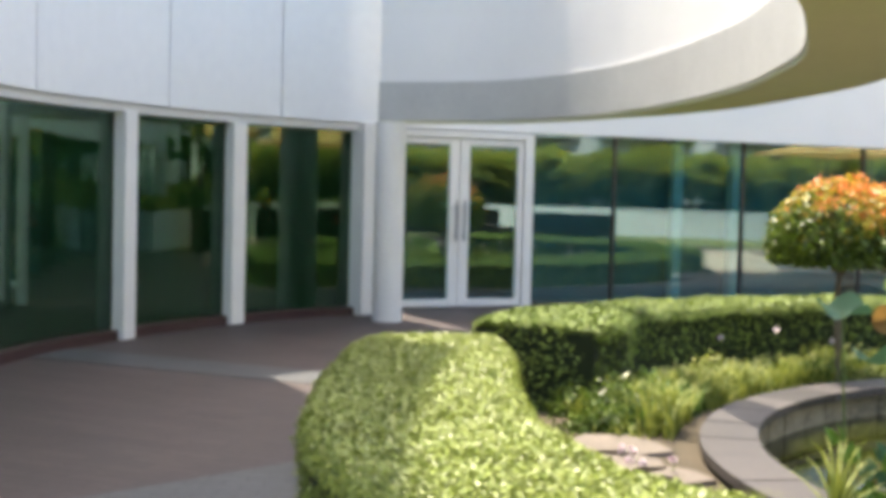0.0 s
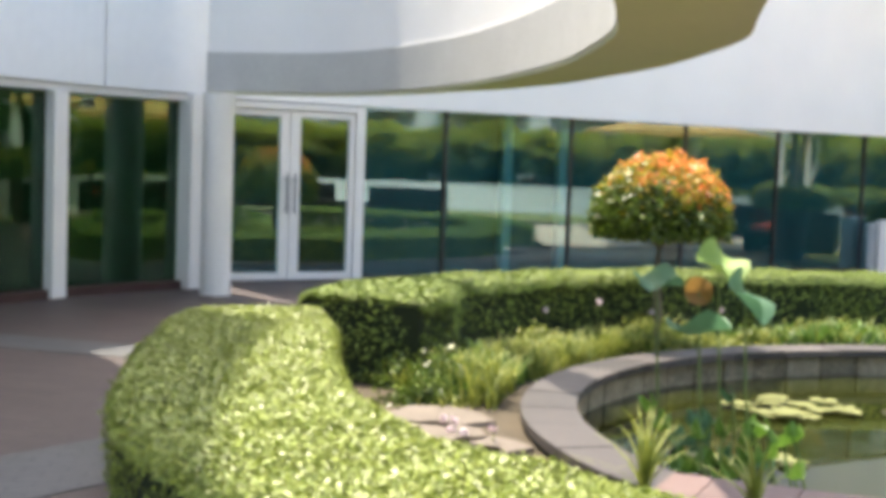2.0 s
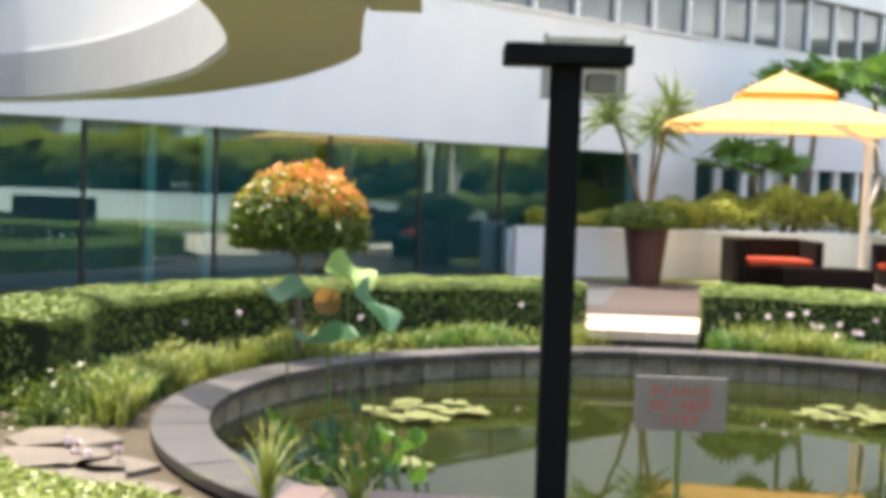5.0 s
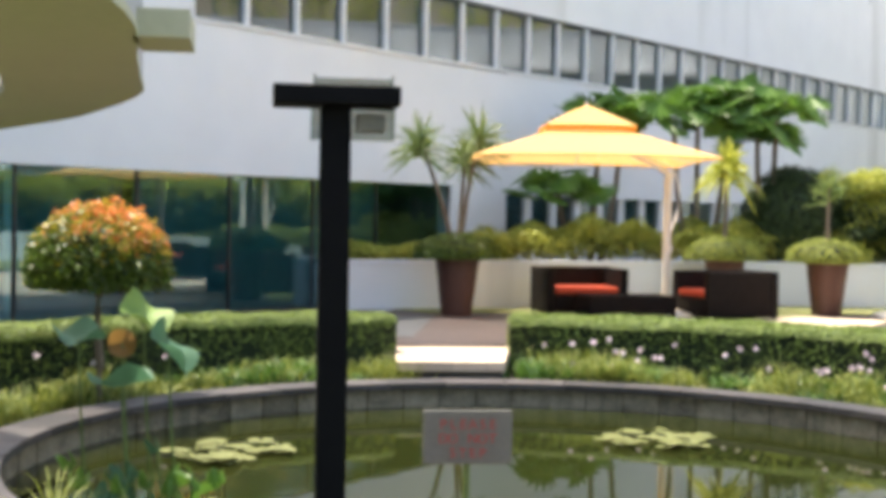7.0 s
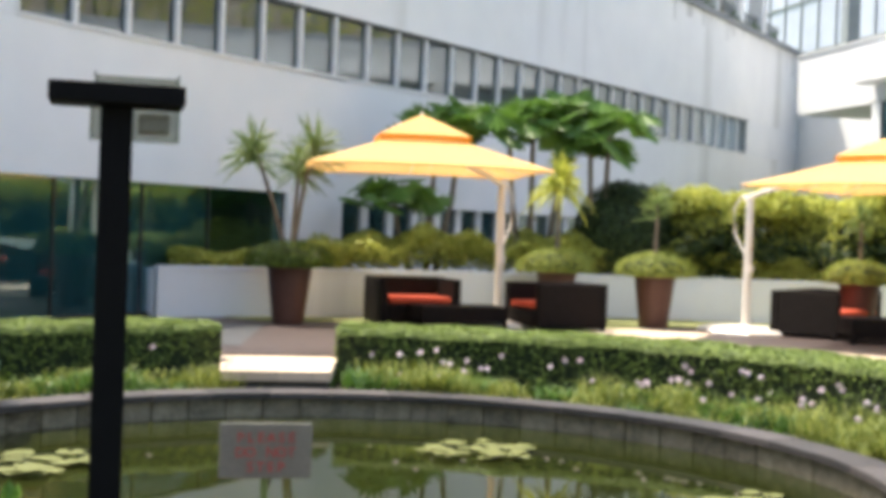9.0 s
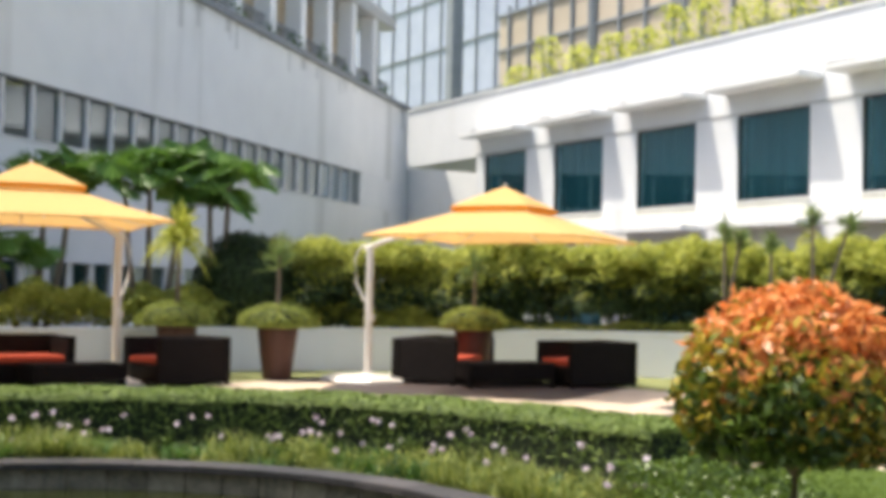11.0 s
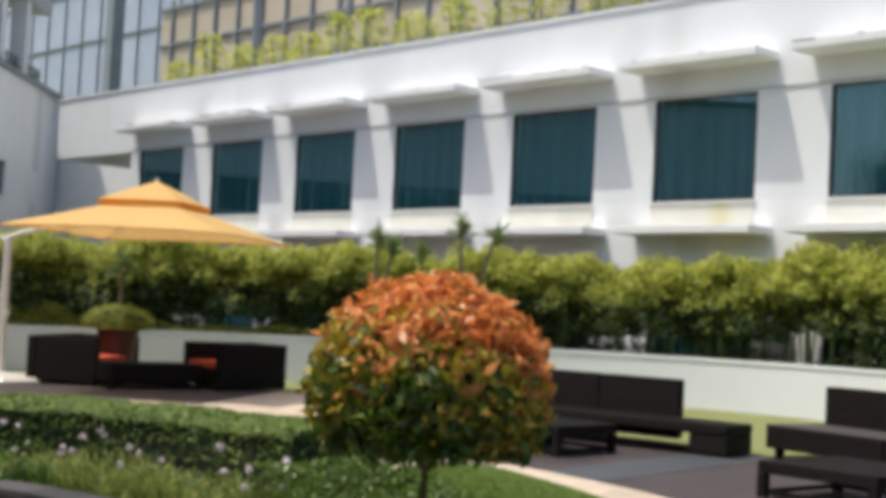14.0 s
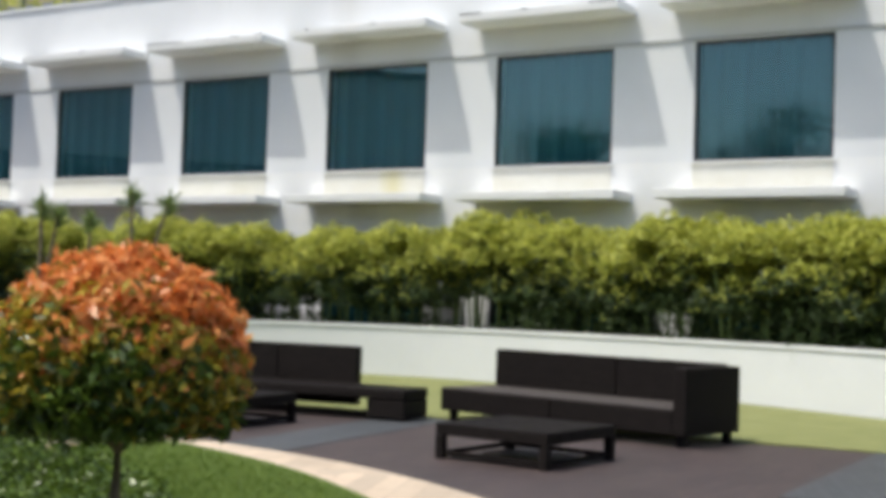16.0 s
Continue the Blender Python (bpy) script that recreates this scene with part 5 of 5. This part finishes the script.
part("lamp_glass", boxes((-0.085, 0.053, 1.869, 0.2, 0.06, 1.978), (-0.085, -0.06, 1.869, -0.08, 0.052, 1.978), (0.195, -0.06, 1.869, 0.2, 0.052, 1.978)), ACRYLIC, g, "clear acrylic lamp box under the cap")
part("lamp_tray", boxes((0.07, -0.05, 1.895, 0.17, 0.05, 1.955), bevel=0.006), SIGN_FACE, g, "small grey lamp fitting")
part("lamp_lid", boxes((-0.075, 0.11, 2.048, 0.20, 0.118, 2.092), (-0.075, 0.0, 2.048, -0.068, 0.109, 2.092), (0.193, 0.0, 2.048, 0.20, 0.109, 2.092)), ACRYLIC, g, "clear acrylic lid on the cap")
part("base_flange", boxes((-0.09, -0.09, 0, 0.09, 0.09, 0.012)), BLACK, g)

g = thing("sign", pose(3.56, 5.03, -0.04, 0, 0, -22), "small grey warning sign on a slim post", "sign")
part("post", tube(bmesh.new(), [(0, 0.02, 0), (0, 0.02, 0.72)], [0.016, 0.016], 8), STEM, g, "slim green post")
pl = part("plate", boxes((-0.208, -0.008, 0.51, 0.208, 0.008, 0.76), bevel=0.004), SIGN_FACE, g, "brushed grey plate")
for row, word in enumerate(("PLEASE", "DO NOT", "STEP")):
    for k, letter in enumerate(word):
        if letter == " ":
            continue
        cu = bpy.data.curves.new("letter", "FONT")
        cu.body, cu.size, cu.align_x, cu.extrude, cu.offset = letter, 0.062, "CENTER", 0.0008, 0.0008
        tx = new("letter", cu)
        me = bpy.data.meshes.new_from_object(tx.evaluated_get(bpy.context.evaluated_depsgraph_get()))
        bpy.data.objects.remove(tx)
        ob = new("letter", me)
        me.materials.clear()
        me.materials.append(SIGN_RED)
        ob.parent = pl
        ob.matrix_basis = pose((k - (len(word) - 1) / 2) * 0.046, -0.0105, 0.675 - row * 0.066, 90, 0, 0)
        ob["label"] = "red painted letter"

# ---------------------------------------------------------------- garden bed planting
def bed_spots(n, r0, r1, a0, a1):
    a = np.radians(RNG.uniform(a0, a1, n))
    r = np.sqrt(RNG.uniform(r0 * r0, r1 * r1, n))
    return CX + r * np.cos(a), CY + r * np.sin(a)


def bed(name, n, r0, r1, a0, a1, h, reach, width, mat, label, clump=0.0):
    x, y = bed_spots(n, r0, r1, a0, a1)
    hk = 1.0
    if clump:
        kx, ky = bed_spots(max(6, n // 90), r0, r1, a0, a1)
        w = RNG.integers(0, len(kx), n)
        hk = RNG.uniform(0.45, 1.35, len(kx))[w]
        x, y = kx[w] + RNG.normal(0, clump, n), ky[w] + RNG.normal(0, clump, n)
        rr = np.hypot(x - CX, y - CY)
        f = np.clip(rr, r0, r1) / rr
        x, y = CX + (x - CX) * f, CY + (y - CY) * f
    a = RNG.uniform(0, 6.28, n)
    ob = blades(name, np.stack([x, y, np.full(n, -0.3)], 1), h * hk * RNG.uniform(0.6, 1.25, n), np.stack([np.cos(a), np.sin(a)], 1) * reach * RNG.uniform(0.4, 1.2, n)[:, None], width, mat, kind="stuff")
    return tagged(ob, label, "plants")


bed("border_plants", 2400, 4.7, 5.5, 76, 150, 0.30, 0.22, 0.03, GRASS_LEAF, "loose yellow-green border grasses behind the pond", 0.16)
bed("border_plants", 3600, 4.6, 5.6, -42, 58, 0.36, 0.22, 0.032, GRASS_LEAF, "loose yellow-green border grasses before the hedge", 0.16)
bed("border_plants", 900, 4.65, 5.5, 142, 168, 0.34, 0.26, 0.028, GRASS_LEAF, "loose grasses beside the flagstone path", 0.14)
bed("border_plants", 2200, 4.7, 5.7, 76, 165, 0.26, 0.20, 0.04, PALM_LEAF, "broad green border leaves behind the pond", 0.12)
bed("border_plants", 2600, 4.7, 5.7, -19, 60, 0.26, 0.20, 0.04, PALM_LEAF, "broad green border leaves before the hedge", 0.12)


def leafy_clumps(n, r0, r1, a0, a1, mat, label):
    """Low mounds of small leaves, uneven in size, standing apart in the bed."""
    x, y = bed_spots(n, r0, r1, a0, a1)
    cs, ns = [], []
    for k in range(n):
        rad = random.uniform(0.12, 0.26)
        v = sphere_pts(260, 0.0)
        cs.append(v * np.array([rad, rad, rad * random.uniform(0.9, 1.7)]) * RNG.uniform(0.7, 1.08, 260)[:, None] + np.array([x[k], y[k], -0.3]))
        ns.append(v)
    tagged(leaves("border_foliage", np.vstack(cs), np.vstack(ns), 0.055, mat, kind="stuff", jitter=0.6), label, "plants")


leafy_clumps(34, 4.75, 5.6, -40, 58, GRASS_LEAF, "rounded yellow-green leafy plants before the hedge")
leafy_clumps(22, 4.75, 5.5, 76, 160, GRASS_LEAF, "rounded yellow-green leafy plants behind the pond")
leafy_clumps(16, 4.9, 5.7, -38, 58, TOPI_GREEN, "dark green leafy plants before the hedge")
leafy_clumps(10, 4.9, 5.4, 150, 166, TOPI_GREEN, "dark green leafy plants by the hedge end")
leafy_clumps(12, 5.0, 5.7, 85, 165, TOPI_GREEN, "dark green leafy plants behind the pond")


def flowers(n, r0, r1, a0, a1, z0, z1):
    x, y = bed_spots(n, r0, r1, a0, a1)
    for i in range(n):
        h = random.uniform(z0, z1) + 0.3
        g = thing("flower", pose(x[i], y[i], -0.3), "pale pink flower on a thin stem", "flower", "pale flowers in the border")
        part("stem", tube(bmesh.new(), [(0, 0, 0), (0.03, 0.02, h * 0.6), (0.02, 0.0, h)], [0.006, 0.005, 0.004], 5), STEM, g)
        v = sphere_pts(14)
        leaves("petals", v * 0.022 + np.array([0.02, 0, h]), v, 0.045, PETAL, g, "pale pink petals", aspect=0.7)


flowers(34, 4.7, 5.75, 5, 58, -0.08, 0.24)
flowers(18, 4.7, 5.6, -40, 0, -0.08, 0.3)
flowers(6, 4.8, 5.8, 80, 140, 0.0, 0.25)
flowers(5, 4.7, 5.3, 166, 186, -0.26, -0.18)

# flagstones between the near hedge and the pond
for k, (r, a, w) in enumerate(((5.05, 172, 0.42), (5.1, 179, 0.45), (5.15, 186.5, 0.5), (5.2, 194, 0.45), (5.2, 201, 0.45), (4.75, 183, 0.28), (4.8, 191, 0.3))):
    x, y = polar(r, a)
    bm = bmesh.new()
    m = 7
    pts = [(1.1 * w * random.uniform(0.72, 1.1) * math.cos(2 * math.pi * j / m), 0.95 * w * random.uniform(0.72, 1.1) * math.sin(2 * math.pi * j / m)) for j in range(m)]
    lo, hi = [bm.verts.new((p[0], p[1], 0)) for p in pts], [bm.verts.new((p[0] * 0.96, p[1] * 0.96, 0.07)) for p in pts]
    bm.faces.new(hi)
    bm.faces.new(lo[::-1])
    for j in range(m):
        bm.faces.new((lo[j], lo[(j + 1) % m], hi[(j + 1) % m], hi[j]))
    ob = link_mesh("flagstone", bm, SANDSTONE)
    ob.matrix_world = pose(x, y, -0.335, 0, 0, a)
    tagged(ob, "flat beige flagstone bedded in soil", "stone", "flagstones along the pond")

# low dark shrubs between hedge end and grass border
n = 16000
x, y = bed_spots(n, 4.9, 6.1, -75, -34)
zz = RNG.uniform(-0.3, 1, n) * np.interp(np.degrees(np.arctan2(y - CY, x - CX)), [-75, -54, -45, -36], [0.18, 0.22, 0.44, 0.42]) * (0.7 + 0.3 * np.sin(x * 3.1) * np.cos(y * 2.7))
tagged(leaves("low_shrubs", np.stack([x, y, zz], 1), np.tile([0, 0, 1.0], (n, 1)), 0.06, TOPI_GREEN, kind="stuff"), "low green shrubs beside the grass border", "shrubs")

# domed grass border below the ball tree
g = thing("grass_mound", pose(CX, CY, -0.3), "smooth bright green domed grass border", "lawn", kind="structure")
M_R0, M_R1, M_A0, M_A1 = 6.05, 7.5, -112, -29


def mound_z(u, v):
    """Height over the bed for u across and v along, both 0 to 1."""
    side = 1 - np.abs(2 * u - 1) ** 3.0
    end = np.clip(np.minimum(v, 1 - v) * 14, 0, 1) ** 0.5
    return 0.28 + (0.04 + 0.18 * side) * end


bm = bmesh.new()
grid = []
for i in range(46):
    row = []
    for j in range(17):
        u, v = j / 16, i / 45
        r, a = M_R0 + (M_R1 - M_R0) * u, radians(M_A0 + (M_A1 - M_A0) * v)
        row.append(bm.verts.new((r * math.cos(a), r * math.sin(a), float(mound_z(u, v)) if 0 < j < 16 and 0 < i < 45 else 0.1)))
    grid.append(row)
for i in range(45):
    for j in range(16):
        bm.faces.new((grid[i][j], grid[i + 1][j], grid[i + 1][j + 1], grid[i][j + 1]))
part("turf", bm, LAWN, g, smooth=True)
n = 60000
uu, vv = RNG.uniform(0.03, 0.97, n), RNG.uniform(0.02, 0.98, n)
rr, aa = M_R0 + (M_R1 - M_R0) * uu, np.radians(M_A0 + (M_A1 - M_A0) * vv)
la = RNG.uniform(0, 6.28, n)
blades("grass", np.stack([rr * np.cos(aa), rr * np.sin(aa), mound_z(uu, vv) - 0.012], 1), 0.06, np.stack([np.cos(la), np.sin(la)], 1) * 0.035, 0.014, GRASS_SHORT, g, "short grass blades", kind="stuff", segs=2)

# ---------------------------------------------------------------- pond plants
def lily_cluster(x, y, n, spread, label):
    g = thing("water_lily", pose(x, y, WATER_Z), label, "water lily")
    for k in range(n):
        a, r = random.uniform(0, 6.28), spread * math.sqrt(random.random())
        s = random.uniform(0.07, 0.13)
        cut = random.uniform(0, 6.28)
        bm = bmesh.new()
        c = bm.verts.new((0, 0, 0.012))
        rim = [bm.verts.new((s * math.cos(cut + 0.25 + j * 5.78 / 14), s * math.sin(cut + 0.25 + j * 5.78 / 14), 0.012 + 0.01 * random.random())) for j in range(15)]
        for j in range(14):
            bm.faces.new((c, rim[j], rim[j + 1]))
        bmesh.ops.translate(bm, vec=(math.cos(a) * r * 1.2, math.sin(a) * r, 0.0016 * k), verts=bm.verts)
        part("pad", bm, LILY_PAD, g)
    return g


lily_cluster(4.3, 10.5, 34, 0.45, "cluster of floating yellow-green lily pads")
lily_cluster(8.15, 9.6, 34, 0.45, "cluster of floating yellow-green lily pads")
lily_cluster(3.35, 8.7, 7, 0.32, "few floating yellow-green lily pads")
lily_cluster(8.9, 6.95, 6, 0.3, "few floating green lily pads near the rim")


def lotus_leaf(x, y, z, r, tilt, turn, mat, label, group="lotus leaves in the pond"):
    g = thing("lotus", pose(x, y, WATER_Z), label, "lotus", group)
    h = z - WATER_Z
    part("stalk", tube(bmesh.new(), [(0.05, -0.08, 0), (0.02, -0.03, h * 0.5), (0, 0, h)], [0.010, 0.009, 0.008], 6), STEM, g)
    bm = bmesh.new()
    c = bm.verts.new((0, 0, -0.02))
    prev = None
    for q in (0.5, 1.0):
        ring = [bm.verts.new((r * q * math.cos(j * math.pi / 9), r * q * math.sin(j * math.pi / 9), (0.06 if q == 1 else 0.015) * (1 + math.sin(j * 1.05 + x * 9)))) for j in range(18)]
        for j in range(18):
            if prev:
                bm.faces.new((prev[j], prev[(j + 1) % 18], ring[(j + 1) % 18], ring[j]))
            else:
                bm.faces.new((c, ring[j], ring[(j + 1) % 18]))
        prev = ring
    bmesh.ops.transform(bm, matrix=pose(0, 0, h, tilt, 0, turn), verts=bm.verts)
    part("leaf_blade", bm, mat, g, smooth=True)


LL = "blue-green lotus leaf on a tall stalk"
lotus_leaf(2.84, 8.45, 0.46, 0.22, -14, 10, LOTUS_LEAF, LL)
lotus_leaf(3.20, 8.60, 0.66, 0.21, 50, 60, LOTUS_LEAF, LL)
lotus_leaf(2.62, 8.75, 0.74, 0.18, 12, 0, LOTUS_LEAF, LL)
lotus_leaf(3.12, 8.95, 0.86, 0.19, 38, 30, LOTUS_YOUNG, "bright green lotus leaf with curled rim")
lotus_leaf(2.92, 8.75, 0.70, 0.10, 80, -20, DEAD_LEAF, "withered brown hanging lotus leaf")
for k in range(26):
    a, r = random.uniform(0, 6.28), random.uniform(0.05, 0.6)
    lotus_leaf(2.75 + r * math.cos(a), 7.85 + 0.9 * r * math.sin(a), random.uniform(-0.38, 0.06), random.uniform(0.04, 0.075), random.uniform(0, 50), random.uniform(0, 360), PALM_LEAF if k % 3 else LOTUS_LEAF, "small green lotus leaf near the water")
for x, y, z, n, h, reach, label in ((2.05, 6.75, -0.25, 26, 0.85, 0.55, "yellow-green sedge tuft at the pond edge"), (1.95, 4.75, 0.2, 15, 0.48, 0.32, "yellow-green sedge shoots above the hedge")):
    g = thing("sedge", pose(x, y, z), label, "plant")
    b, hh, ln, wd = tuft((0, 0, 0), n, h, reach, 0.034)
    for k in range(n):
        blades("leaf_blade", b[k:k + 1], hh[k:k + 1], ln[k:k + 1], wd, GRASS_LEAF, g, segs=4)

# rooftop bamboo behind the hotel parapet
for k in range(26):
    s = -15 + k * 1.55 + random.uniform(-0.4, 0.4)
    if s > 26:
        break
    m = pose(26.36, 3.31, 0, 0, 0, DIR_B) @ pose(s, -1.0, 7.8)
    g = thing("roof_bamboo", m, "yellow-green bamboo on the hotel roof", "bamboo", "bamboo along the roof edge")
    n = 330
    top = random.uniform(1.0, 2.6)
    u = RNG.uniform(0.1, 1, n)
    a = RNG.uniform(0, 6.28, n)
    r = 0.75 * np.sin(np.clip(u, 0.05, 1) * 2.6) * np.sqrt(RNG.uniform(0, 1, n))
    part("culm", tube(bmesh.new(), [(0, 0, 0), (0.1, 0.05, top * 0.6), (0.2, 0.1, top)], [0.025, 0.02, 0.01], 6), STEM, g)
    leaves("leaves", np.stack([np.cos(a) * r, np.sin(a) * r * 0.6, u * top], 1), np.tile([0, 0.4, 1.0], (n, 1)), 0.22, BAMBOO_LEAF, g, kind="stuff", aspect=0.32, droop=0.8)


# ---------------------------------------------------------------- behind the camera: garden that closes the place
def broad_tree(x, y, h, r, label):
    g = thing("tree", pose(x, y, -0.9), label, "tree", "trees closing the garden")
    tb = tube(bmesh.new(), [(0, 0, 0), (0.1, 0.05, h * 0.3), (0.0, 0.1, h * 0.6)], [0.26, 0.2, 0.12], 9)
    for k in range(6):
        a = k * 1.05
        tube(tb, [(0.05, 0.05, h * 0.35), (math.cos(a) * r * 0.4, math.sin(a) * r * 0.4, h * 0.6), (math.cos(a) * r * 0.75, math.sin(a) * r * 0.75, h * 0.75)], [0.1, 0.06, 0.03], 6)
    part("trunk", tb, BARK, g)
    n = 6000
    kc = RNG.normal(0, 1, (22, 3))
    kc /= np.linalg.norm(kc, axis=1)[:, None]
    kc *= np.array([r, r, h * 0.28]) * RNG.uniform(0.35, 0.95, 22)[:, None]
    w = RNG.integers(0, 22, n)
    c = kc[w] + RNG.normal(0, 1, (n, 3)) * np.array([r, r, r * 0.7]) * 0.2
    c[:, 2] += h * 0.66
    leaves("crown", c, np.tile([0, 0, 1.0], (n, 1)), 0.3, TREE_LEAF, g, kind="stuff")


for x, y, h, r in ((-9, -9, 9, 3.2), (-3, -12, 10, 3.5), (3, -13, 9, 3.2), (9, -13, 10, 3.6), (15, -13, 9, 3.2), (21, -14, 10, 3.4), (27, -13, 9, 3.0), (-13, -3, 9, 3.2)):
    broad_tree(x, y, h, r, "broad dark green tree behind the terrace")
for x, y, h, r in ((-8, 26, 13, 4.0), (-14, 21, 14, 4.2), (-1, 31, 13, 3.8)):
    broad_tree(x, y, h, r, "broad dark green tree beyond the white wing")
wall = link_mesh("wall_south", boxes((-12, -9.0, -0.4, 26, -8.8, 1.5)), WHITE_WORN)
tagged(wall, "low white garden wall below the trees", "wall", kind="structure")
hedge("hedge", [(-6, -6.2), (0, -6.6), (6, -6.4), (12, -6.8)], 1.2, 0.0, 0.8, 20000, HEDGE_LEAF_B, "green clipped hedge before the garden wall", 0.09)
